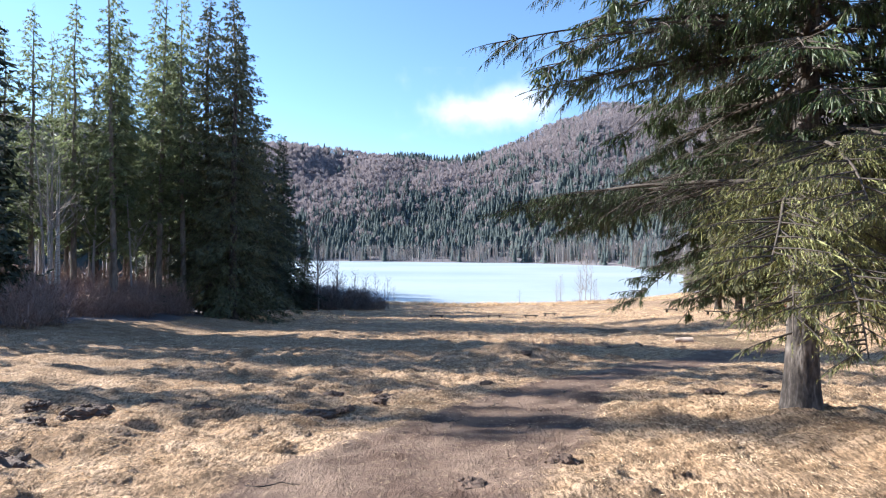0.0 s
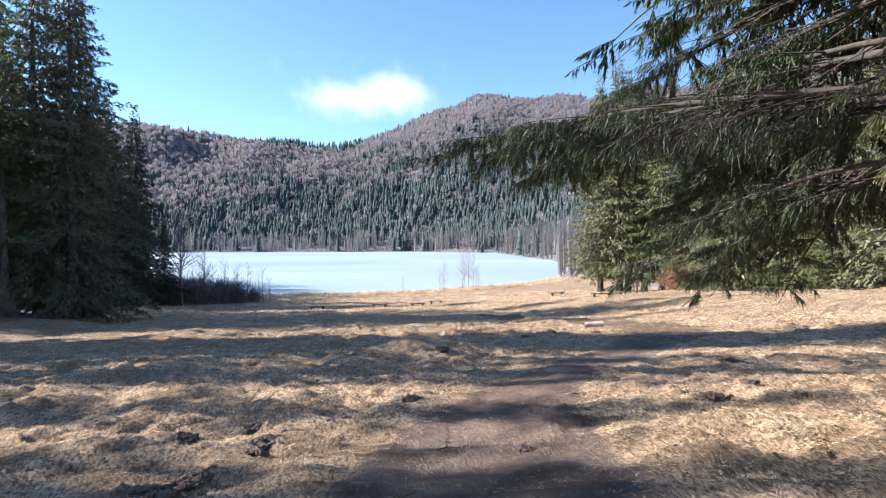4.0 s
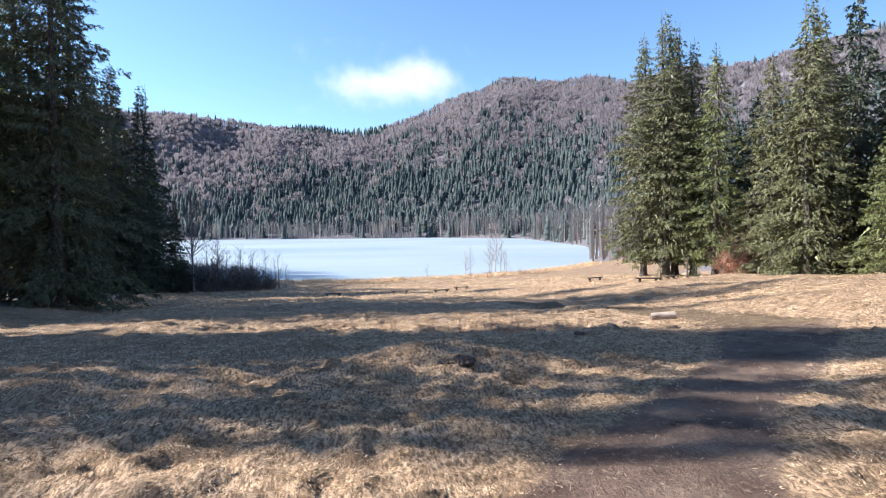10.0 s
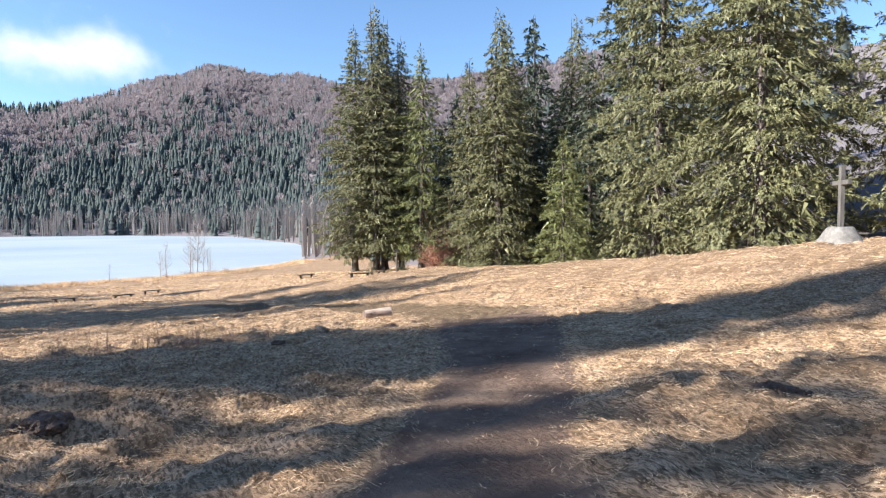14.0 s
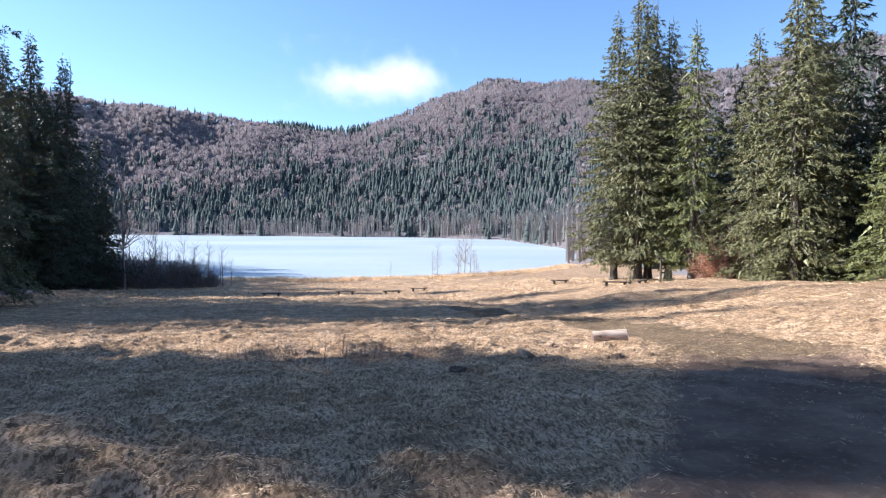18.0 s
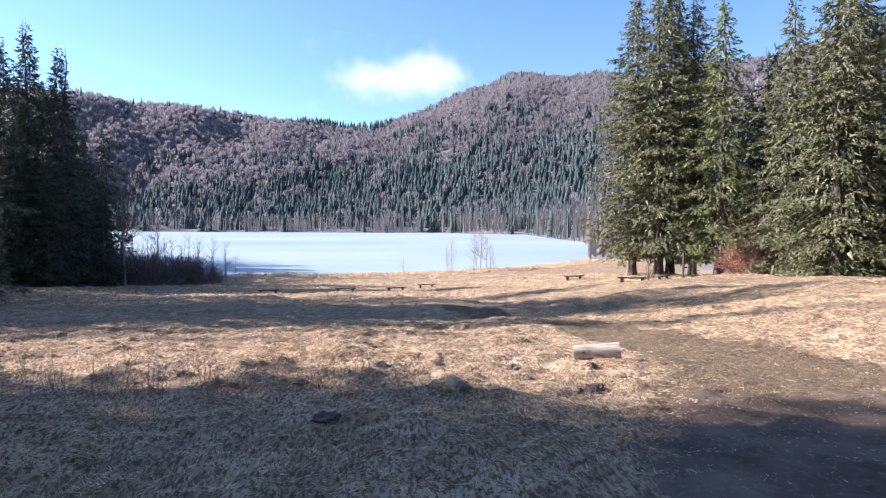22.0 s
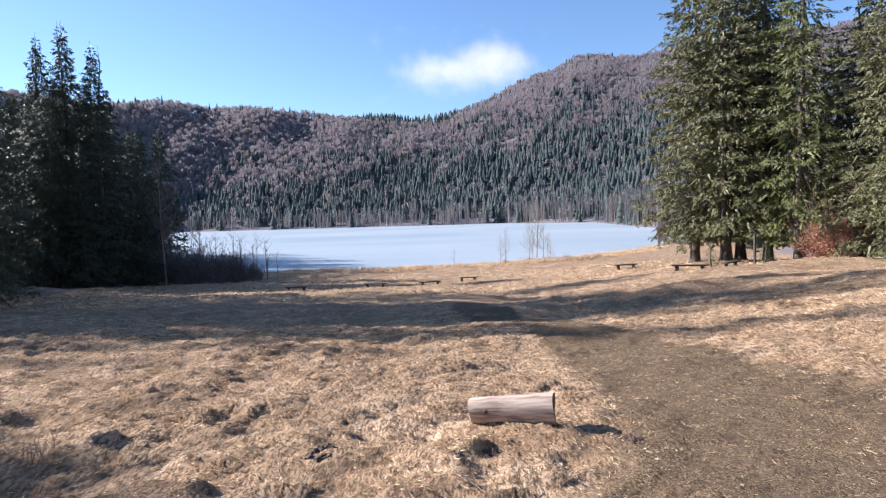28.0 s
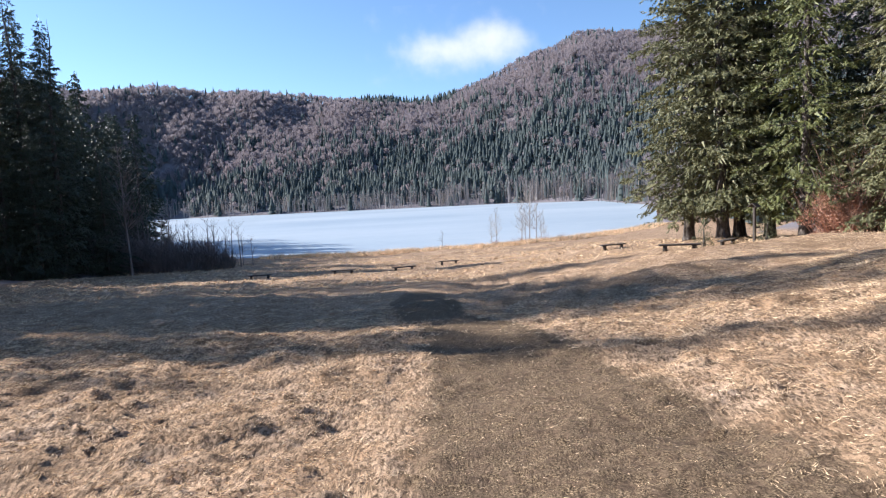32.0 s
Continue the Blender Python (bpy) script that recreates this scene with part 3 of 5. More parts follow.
def make_bare_tree(h, seed, bark, label, first=0.35, depth=2, limbs=14, reach=0.26, name="bare_tree", twig=None):
    rng = np.random.default_rng(seed)
    root = new(name)
    t = Soup()
    trunk_soup(t, h, 0.0075 * h + 0.03, seed, lean=rng.uniform(0, 0.05), sides=6)
    t.build("trunk", [bark], root, flat=False)
    c = Soup()
    for i in range(limbs):
        k = rng.uniform(first, 0.95)
        a = rng.uniform(0, 6.28)
        limb(c, rng, (0, 0, k * h), (math.cos(a), math.sin(a), rng.uniform(0.5, 1.3)), h * reach * (1.15 - k) * rng.uniform(0.7, 1.2) + 0.4, 0.012 * h * (1.05 - k) * 0.4 + 0.008, depth)
    c.build("bare_crown", [twig or GREY_TWIG], root)
    return tagged(root, label, "tree")


def place(root, x, y, turn=0.0, sink=0.08, scale=1.0):
    root.matrix_basis = pose(x, y, z_at(x, y) - sink, 0, 0, turn) @ Matrix.Scale(scale, 4)
    return root


def again(root, x, y, turn, scale=1.0, label="", sink=0.08):
    ob = copy_thing(root, pose(x, y, z_at(x, y) - sink, 0, 0, turn))
    ob.scale = (scale, scale, scale)
    return tagged(ob, label)

COARSE = dict(rate=4.5, plumes=2.4, tuft=1.4, fine=9, width=0.27)
plain = place(make_spruce(25.5, 5.0, 20, SHADED_NEEDLE, "spruce on the lake shore, needles darkened as in shade", base=0.02, power=0.7, **COARSE), -42, 133)
# large spruces by the lake side of the meadow
tall_a = place(make_spruce(26.2, 4.7, 11, OLIVE_NEEDLE, "tall dark green spruce with bare lower trunk beside the meadow", base=0.075, power=0.62, droop=0.45, rate=10), 32.0, 64.0, 0)
again(tall_a, 33.9, 65.6, 130, 0.985)
again(tall_a, 31.0, 66.6, 220, 0.95)
again(tall_a, 35.6, 65.0, 300, 0.92)
place(make_spruce(21.4, 3.9, 12, NEEDLE_LIGHT, "slim yellow-green spruce with low branches", base=0.06, power=0.72, tuft=0.4, fine=12, width=0.075), 34.4, 59.6)
tall_c = place(make_spruce(22.2, 3.9, 13, OLIVE_NEEDLE, "tall full spruce with branches down to the grass", base=0.015, power=0.62, rate=10, fine=12, hang=0.7), 36.6, 51.0)
again(tall_c, 39.0, 52.6, 80, 0.99)
again(tall_c, 36.2, 54.6, 150, 0.86)
# rear spruces: their shade is in the dark needle colour
shade = place(make_spruce(17.5, 3.6, 22, SHADED_NEEDLE, "spruce standing behind lighter ones, needles darkened as in shade", base=0.03, power=0.7, rate=7, tuft=0.55, width=0.12), 38.2, 59.0)
again(shade, 41.5, 58.2, 40, 0.95)
again(shade, 40.2, 64.5, 110, 0.9)
again(shade, 43.0, 53.5, 200, 1.05)
again(shade, 42.0, 48.5, 260, 0.95)
again(shade, 41.0, 44.8, 310, 1.0)
again(plain, 46.5, 57, 40, 0.95)
small = place(make_spruce(9.2, 2.7, 14, NEEDLE_LIGHT, "small young spruce with branches down to the grass", base=0.02, rate=14, plumes=9, tuft=0.34, fine=10, width=0.065, power=0.85, ragged=0.15), 33.6, 41.0)
again(small, 37.0, 43.3, 75, 0.85)
broad = place(make_spruce(27.0, 6.4, 15, OLIVE_NEEDLE, "broad old spruce with hanging boughs down to the grass", base=0.015, rate=9, plumes=8, droop=0.75, power=0.62, hang=1.1, tuft=0.52, fine=13, width=0.08, ragged=0.2), 38.6, 37.0)
again(broad, 38.2, 29.8, 100, 1.04)
again(broad, 46.0, 33.5, 200, 1.08)
again(broad, 43.5, 22.0, 300, 1.0)
again(plain, 44.0, 12.5, 20, 1.0)
again(plain, 47, 45, 300, 1.1)
again(tall_c, 44, 49, 10, 0.98)
# the left side
left_a = place(make_spruce(33.0, 5.0, 16, NEEDLE, "tall shaded spruce at the edge of the wood", base=0.02, rate=8, plumes=7, droop=0.8, power=0.5, hang=1.0, tuft=0.6, fine=13, width=0.095, ragged=0.38), -20.4, 57.5)
again(left_a, -21.5, 63.0, 90, 0.94)
again(left_a, -24.0, 60.5, 200, 1.02)
# backlit group, its shaded side painted by near-black needles
far_l = place(make_spruce(29.6, 5.0, 17, SHADED_NEEDLE, "spruce near the shore, shade put into its needle colour", base=0.015, power=0.88, rate=9.5, tuft=0.55, fine=13, width=0.1, ragged=0.22), -28.3, 90.9)
again(far_l, -24.4, 89.3, 140, 0.905)
again(far_l, -30.6, 90.0, 210, 0.94)
again(far_l, -26.8, 84.6, 80, 0.70)
again(far_l, -23.8, 84.8, 250, 0.52)
again(far_l, -21.6, 92.5, 20, 0.44)
high = place(make_spruce(33.0, 3.6, 18, BLUE_NEEDLE, "tall slender spruce with a long bare trunk", bark=STEM_BARK, stem=0.72, base=0.3, rate=8, plumes=7, tuft=0.55, fine=13, width=0.09, droop=0.8, hang=1.0, ragged=0.28, core=0.4), -27.3, 56.8)
again(high, -25.2, 57.6, 100, 0.97)
again(high, -28.8, 52.0, 160, 0.98)
pole = place(make_spruce(23.0, 2.0, 19, NEEDLE, "slender spruce with a small crown on a long bare trunk", base=0.46, rate=7, plumes=4.5, tuft=0.8, fine=12, width=0.12), -34, 58)
grove = place(make_spruce(25.0, 3.1, 23, BLUE_NEEDLE, "slender spruce with a ragged crown in the wood", bark=STEM_BARK, stem=0.72, base=0.22, rate=8, plumes=6.5, tuft=0.55, fine=13, width=0.09, droop=0.7, ragged=0.3, core=0.35), -35.2, 55.4)
for i, (x, y, s) in enumerate(((-37.5, 57, 1.05), (-31.5, 56.5, 1.1), (-33, 53, 1.12), (-35.5, 51, 1.05), (-32.5, 60.5, 1.0), (-36.5, 49, 0.95), (-30, 54, 1.0), (-29.5, 60, 1.1), (-34, 64, 1.2), (-31, 66, 1.3))):
    again(grove, x, y, i * 47, s)
# trees left of the walk, whose shadows stripe the meadow
again(left_a, -31.2, 35.4, 67, 0.93)
screen = place(make_spruce(34.5, 5.7, 24, SHADED_NEEDLE, "tall full spruce at the edge of the meadow", base=0.02, power=0.55, droop=0.6, **COARSE), -33.0, 36.5)
again(screen, -35.5, 36.8, 140, 1.05)
again(screen, -35.0, 37.6, 250, 1.0)
for i, (x, y, s) in enumerate(((-24.5, 68.5, 0.44), (-26.5, 73, 0.46), (-33.5, 72.5, 0.95), (-34.5, 76.5, 1.0), (-28, 78, 0.58), (-31.5, 96, 0.72), (-33.5, 99, 0.72))):
    again(screen, x, y, i * 83, s)
for i, (x, y, s) in enumerate(((-30.8, 35.2, 1.12), (-33.8, 37.3, 1.15), (-36.5, 38.7, 1.4), (-27.5, 28.3, 0.95), (-42, 101, 0.92), (-44, 106, 0.98), (-44, 112, 1.04), (-46, 118, 1.08), (-40, 118, 1.05), (-48, 124, 1.12), (-38, 106, 0.94), (-52, 112, 1.0), (-53, 120, 1.1), (-44, 128, 1.1), (-50, 134, 1.2))):
    again(plain, x, y, i * 67, s)
for i, (x, y, s) in enumerate(((-27, 25.0, 0.85), (-30, 11, 1), (-26, 5.8, 1), (-33, 20.2, 1.15), (-30, 23.0, 1.1), (-28, 26.6, 1.15), (-40, 37.0, 1.3), (-30, 34.6, 1.4), (-29, 32.6, 1.3))):
    again(pole, x, y, i * 47, s)
# spruces on the left lake shore
for i, (x, y, s) in enumerate(((-38, 88, 0.9), (-37, 98, 0.95), (-36, 93, 0.85), (-33, 103, 1.05), (-39, 107, 1.1), (-31, 110, 0.8), (-41, 86, 0.75), (-47, 147, 1.1), (-53, 157, 1.15), (-59, 169, 1.1), (-66, 182, 1.1), (-61, 152, 1.25), (-68, 166, 1.2), (-45, 142, 1.05), (-50, 150, 1.1), (-56, 162, 1.2), (-62, 174, 1.0), (-69, 188, 1.05), (-47, 132, 1.0), (-56, 146, 1.2), (-64, 160, 1.15), (-36, 131, 1.0), (-41, 124, 1.2), (-36, 112, 0.9))):
    again(plain, x, y, i * 71, s)

# bare trees in the left wood
bare = place(make_bare_tree(16, 21, ASH_TWIG, "slender bare broadleaf tree in the wood", twig=ASH_TWIG), -33, 50, 0)
for i, (x, y, s) in enumerate(((-36, 53, 1.1), (-31, 55, 0.9), (-38, 60, 1.1), (-35.5, 47, 0.8), (-30.5, 59, 1.0), (-41, 57, 1.1), (-43, 63, 1.2), (-34, 57, 1.0), (-39, 50, 1), (-29, 62, 0.9), (-46, 60, 1.2), (-24, 17.8, 1.3), (-32.5, 48.5, 0.9), (-36.5, 49.5, 1), (-31, 52.5, 0.95), (-42, 53, 1.1), (-37, 65, 1.2), (-33, 66, 1.2), (-34.5, 60.5, 1.1), (-28.5, 54.5, 0.85))):
    again(bare, x, y, i * 53, s)

# ---- far woods ----
def far_woods():
    rng = np.random.default_rng(5)
    n = 44000
    az, rr = rng.uniform(-48, 66, n), np.sqrt(rng.uniform(110 ** 2, 1120 ** 2, n))
    x, y = rr * np.sin(np.radians(az)), rr * np.cos(np.radians(az))
    d = seg_distance(x, y, SHORE, True)
    keep = (d > 1) & (rr < np.interp(az, SKY_AZ, SKY_D) + 15) & ((y > 170) | (x > 66))
    keep &= rng.random(n) < np.clip(1.25 - d / 900, 0.35, 1)
    x, y, d, az = x[keep], y[keep], d[keep], az[keep]
    z = height(x, y, False)
    mix = bumps(x, y, 120, 8) * 0.35 + bumps(x, y, 45, 9) * 0.25
    up = d / np.maximum(np.interp(az, SKY_AZ, SKY_D) - np.hypot(x, y) + d, 100)
    conif = np.interp(az, (-40, -14, -4, 6, 30, 60), (0.30, 0.38, 0.56, 0.62, 0.5, 0.45))
    is_con = rng.random(len(x)) < np.clip((conif - up) * 3.0 + 0.30 + mix * 1.3, 0.06, 0.93)
    is_con = np.where(up > 0.9, (np.abs(az + 0.5) < 4.5) | (rng.random(len(x)) < 0.12), is_con)
    birch = (d < 22) & (rng.random(len(x)) < 0.75)
    # conifers: ragged cones of stacked skirts
    p = np.column_stack([x, y, z])[is_con & ~birch]
    m = len(p)
    h = rng.uniform(9, 18, m)
    w = h * rng.uniform(0.20, 0.31, m)
    V, F = [], []
    sides, tiers = 6, 4
    for t in range(tiers):
        lo, hi = t / tiers * 0.84 + 0.02, t / tiers * 0.84 + 0.42
        a = np.arange(sides) * 2 * np.pi / sides
        ang = a[None] + rng.uniform(0, 6.28, (m, 1)) + rng.normal(0, 0.2, (m, sides))
        rad = w[:, None] * (1 - lo) * rng.uniform(0.55, 1.15, (m, sides))
        ring = p[:, None] + np.stack([np.cos(ang) * rad, np.sin(ang) * rad, (lo + rng.normal(0, 0.025, (m, sides))) * h[:, None]], 2)
        tip = p + np.column_stack([np.zeros(m), np.zeros(m), min(hi, 1.0) * h])
        base = sum(len(q) for q in V)
        V.append(np.concatenate([ring, tip[:, None]], 1).reshape(-1, 3))
        k = base + np.arange(m)[:, None] * (sides + 1)
        for s in range(sides):
            F.append(np.concatenate([k + s, k + (s + 1) % sides, k + sides], 1))
    ob = mesh_object("far_spruce_wood", np.concatenate(V), np.concatenate(F), [HAZY_NEEDLE])
    tagged(ob, "spruce forest on the slopes across the lake, haze put into its bluish colour", "forest", kind="stuff")
    # bare broadleaf crowns: sheaves of thin upright twigs in a rounded outline
    p = np.column_stack([x, y, z])[~is_con & ~birch]
    m, twigs = len(p), 40
    h, w = rng.uniform(8, 14, m), rng.uniform(3.0, 5.2, m)
    u = rng.normal(0, 1, (m, twigs, 3))
    u /= np.linalg.norm(u, axis=2)[:, :, None]
    u[:, :, 2] = np.abs(u[:, :, 2]) * 1.2 - 0.25
    tip = p[:, None] + np.stack([u[:, :, 0] * w[:, None], u[:, :, 1] * w[:, None], (0.62 + 0.38 * u[:, :, 2]) * h[:, None]], 2)
    root = p[:, None] + (tip - p[:, None]) * np.array([0.35, 0.35, 0.6])
    side = np.cross(tip - root, rng.normal(0, 1, (m, twigs, 3)))
    side /= np.linalg.norm(side, axis=2)[:, :, None] + 1e-9
    wd = rng.uniform(0.15, 0.5, (m, twigs, 1))
    V = np.stack([root, tip + side * wd, tip - side * wd], 2).reshape(-1, 3)
    F = np.arange(m * twigs * 3).reshape(-1, 3)
    s = rng.uniform(0.1, 0.22, (m, 1))
    top = p + np.column_stack([np.zeros(m), np.zeros(m), h * 0.8])
    V2 = np.stack([p - np.array([0.2, 0, 0]), p + np.array([0.2, 0, 0]), top], 1).reshape(-1, 3)
    ob = mesh_object("far_bare_wood", np.concatenate([V, V2]), np.concatenate([F, np.arange(m * 3).reshape(-1, 3) + len(V)]), [HAZY_BARE])
    tagged(ob, "leafless grey-brown beech wood on the hillsides, paled by haze in its colour", "forest", kind="stuff")
    # pale stems along the far shore
    p = np.column_stack([x, y, z])[birch]
    p = np.concatenate([p + np.column_stack([rng.normal(0, 3.5, (len(p), 2)), np.zeros(len(p))]) for _ in range(5)])
    m = len(p)
    h = rng.uniform(8, 15, m) * np.where(p[:, 0] > 30, 1.4, 1.0)
    w = rng.uniform(0.18, 0.36, m)
    ang = rng.uniform(-0.5, 0.5, m)
    side = np.column_stack([np.cos(ang), np.sin(ang), np.zeros(m)]) * w[:, None]
    top = p + np.column_stack([rng.normal(0, 0.5, (m, 2)), h])
    V = [np.stack([p - side, p + side, top], 1).reshape(-1, 3)]
    for _ in range(5):
        k = rng.uniform(0.4, 0.9, (m, 1))
        b = p + (top - p) * k
        e = b + np.column_stack([rng.normal(0, 1.0, (m, 2)), rng.uniform(1.0, 2.6, m)])
        V.append(np.stack([b - side * 0.5, b + side * 0.5, e], 1).reshape(-1, 3))
    V = np.concatenate(V)
    ob = mesh_object("far_birch_row", V, np.arange(len(V)).reshape(-1, 3), [BIRCH_FAR])
    tagged(ob, "pale bare birches along the far shore", "forest", kind="stuff")


far_woods()


# ---- cloud ----
def make_cloud():
    m = bpy.data.materials.new("cloud_vapour")
    m.use_nodes = True
    nt = m.node_tree
    N, L = nt.nodes.new, nt.links.new
    tc, n1 = N("ShaderNodeTexCoord"), N("ShaderNodeTexNoise")
    n1.inputs["Scale"].default_value, n1.inputs["Detail"].default_value = 3.0, 6
    L(tc.outputs["Object"], n1.inputs["Vector"])
    at = N("ShaderNodeAttribute")
    at.attribute_name = "thick"
    ma = N("ShaderNodeMath")
    ma.operation = "MULTIPLY_ADD"
    L(n1.outputs[0], ma.inputs[0])
    ma.inputs[1].default_value = 0.75
    sb = N("ShaderNodeMath")
    sb.operation = "SUBTRACT"
    L(at.outputs["Fac"], sb.inputs[0])
    sb.inputs[1].default_value = 0.36
    L(sb.outputs[0], ma.inputs[2])
    mr = N("ShaderNodeMapRange")
    mr.interpolation_type = "SMOOTHSTEP"
    mr.inputs[1].default_value, mr.inputs[2].default_value = 0.0, 1.2
    mr.inputs[4].default_value = 0.8
    L(ma.outputs[0], mr.inputs[0])
    em, tr, mx = N("ShaderNodeEmission"), N("ShaderNodeBsdfTransparent"), N("ShaderNodeMixShader")
    em.inputs[0].default_value, em.inputs[1].default_value = (1, 1, 1, 1), 0.5
    L(mr.outputs[0], mx.inputs[0])
    L(tr.outputs[0], mx.inputs[1])
    L(em.outputs[0], mx.inputs[2])
    L(mx.outputs[0], nt.nodes["Material Output"].inputs[0])
    n, k = 41, 21
    u, v = np.meshgrid(np.linspace(-1, 1, n), np.linspace(-1, 1, k))
    u, v = u.ravel(), v.ravel()
    R = 2600
    az, el = np.radians(4.6 + u * 9.3), np.radians(13.7 + v * 3.5)
    p = np.column_stack([R * np.sin(az) * np.cos(el), R * np.cos(az) * np.cos(el), R * np.sin(el)])
    c = p.mean(0)
    i, j = np.meshgrid(np.arange(n - 1), np.arange(k - 1))
    a = (j * n + i).ravel()
    ob = mesh_object("cloud", (p - c) / 200, np.stack([a, a + 1, a + n + 1, a + n], 1), [m], flat=False)
    ob.matrix_basis = Matrix.Translation(Vector(c)) @ Matrix.Scale(200, 4)
    floor_v = -0.50 - 0.02 * u
    dome = 0.52 * np.exp(-((u - 0.28) / 0.36) ** 2) + 0.10 * np.exp(-((u + 0.38) / 0.3) ** 2)
    body = 0.98 * smooth(floor_v - 0.45, floor_v + 0.55, v) * (1 - smooth(floor_v + 0.12 + dome * 0.9, floor_v + 0.95 + dome, v)) * (1 - smooth(0.30, 0.95, np.abs(u + 0.02)))
    edge = np.clip((1 - np.abs(u)) * 4, 0, 1) * np.clip((1 - np.abs(v)) * 4, 0, 1)
    ob.data.attributes.new("thick", "FLOAT", "POINT").data.foreach_set("value", body * edge)
    ob.visible_shadow = False
    tagged(ob, "small soft white fair-weather cloud", "cloud", kind="structure")


make_cloud()


# ---- the big spruce by the track ----
def needles(soup, base, way, length, rng, step=0.02, size=0.024, slot=0, body=0.45):
    """Hanging shoots set all round with needles."""
    n = len(base)
    way = way / (np.linalg.norm(way, axis=1)[:, None] + 1e-9)
    k = np.maximum(4, (length / step).astype(int))
    idx = np.repeat(np.arange(n), k)
    u = rng.random(len(idx)) ** 0.9
    w, L = way[idx], length[idx]
    sag = np.array([0, 0, -1.0]) * (u * u * L * 0.35)[:, None]
    p = base[idx] + w * (u * L)[:, None] + sag
    side = np.cross(w, rng.normal(size=(len(idx), 3)))
    side /= np.linalg.norm(side, axis=1)[:, None] + 1e-9
    d = w * 0.75 + side * 0.8
    d /= np.linalg.norm(d, axis=1)[:, None]
    across = np.cross(d, rng.normal(size=(len(idx), 3)))
    across /= np.linalg.norm(across, axis=1)[:, None] + 1e-9
    ln = (size * rng.uniform(0.7, 1.35, len(idx)))[:, None]
    v = np.stack([p - across * 0.0034, p + across * 0.0034, p + d * ln], 1).reshape(-1, 3)
    soup.add(v, np.arange(len(v)).reshape(-1, 3), slot)
    soup.sprays(base, way + np.array([0, 0, -0.3]), length * 1.02, np.full(n, size * body), 0.4, slot, rng)
    # stems of the shoots
    e = base + way * length[:, None] + np.array([0, 0, -0.35]) * length[:, None]
    s2 = np.cross(way, rng.normal(size=(n, 3)))
    s2 /= np.linalg.norm(s2, axis=1)[:, None] + 1e-9
    m = base + way * (length * 0.5)[:, None] + np.array([0, 0, -0.09]) * length[:, None]
    v = np.stack([base - s2 * 0.004, base + s2 * 0.004, m + s2 * 0.003, m - s2 * 0.003, e], 1).reshape(-1, 3)
    q = np.arange(n)[:, None] * 5
    soup.add(v, np.concatenate([q + np.array([[0, 1, 2]]), q + np.array([[0, 2, 3]]), q + np.array([[3, 2, 4]])]), 1)


def bough(soup, root, tip, rng, dense=1.0, bare=0.28, arch=0.25, step=0.02, size=0.024, hang=1.0, frond=1.0, thick=1.0, body=0.6):
    """A limb from root to tip with side branches hung with needle shoots."""
    root, tip = np.array(root, float), np.array(tip, float)
    L = np.linalg.norm(tip - root)
    flat = (tip - root) * np.array([1, 1, 0])
    flat /= np.linalg.norm(flat)
    tang = np.array([-flat[1], flat[0], 0])
    s = np.linspace(0, 1, 12)
    wob = np.cumsum(rng.normal(0, 0.02 * L, 12)) * s * (1 - s)
    line = root + (tip - root) * s[:, None] + np.array([0, 0, 1]) * (arch * L * (s * (1 - s)) * 1.6)[:, None] + tang * wob[:, None]
    soup.tube(line, np.interp(s, (0, 0.3, 1), (0.045, 0.028, 0.006)) * (L / 5 + 0.25), 5, 1)
    n = max(5, int(L * 9 * dense))
    B, W, LEN = [], [], []
    for k in range(n):
        q = rng.uniform(0.08, 1.0)
        p = np.array([np.interp(q, s, line[:, i]) for i in range(3)])
        sgn = 1 if k % 2 else -1
        w = flat * rng.uniform(0.35, 0.85) + tang * sgn * rng.uniform(0.45, 1.0) + np.array([0, 0, rng.uniform(-0.45, 0.1)])
        w /= np.linalg.norm(w)
        ls = (0.26 * L * (1 - 0.72 * q) + 0.16) * rng.uniform(0.6, 1.25)
        end = p + w * ls + np.array([0, 0, -0.12 * ls])
        soup.tube([p, (p + end) / 2 + np.array([0, 0, 0.02 * ls]), end], (0.011, 0.007, 0.003), 3, 1)
        if q < bare and rng.random() < 0.8:
            for _ in range(3):
                b = p + (end - p) * rng.uniform(0.3, 0.9)
                o = b + rng.normal(0, 0.12, 3) + w * 0.15
                soup.tube([b, (b + o) / 2 + rng.normal(0, 0.015, 3), o], (0.004, 0.003, 0.0015), 3, 1)
            continue
        m = max(5, int(ls / 0.027 * dense * thick))
        u = rng.uniform(0.12, 1.0, m)
        B.append(p + (end - p) * u[:, None])
        W.append(w * 0.55 + np.column_stack([rng.normal(0, 0.35, (m, 2)), -rng.uniform(0.1, 1.1, m) * hang]))
        LEN.append(rng.uniform(0.06, 0.21, m) * (0.75 + 0.5 * (1 - q)) * frond)
        B.append(end[None])
        W.append(w[None] + np.array([[0, 0, -0.2]]))
        LEN.append(np.array([0.16]))
    B.append(line[-1:])
    W.append((tip - root)[None])
    LEN.append(np.array([0.25]))
    needles(soup, np.concatenate(B), np.concatenate(W), np.concatenate(LEN), rng, step, size, 0, body)


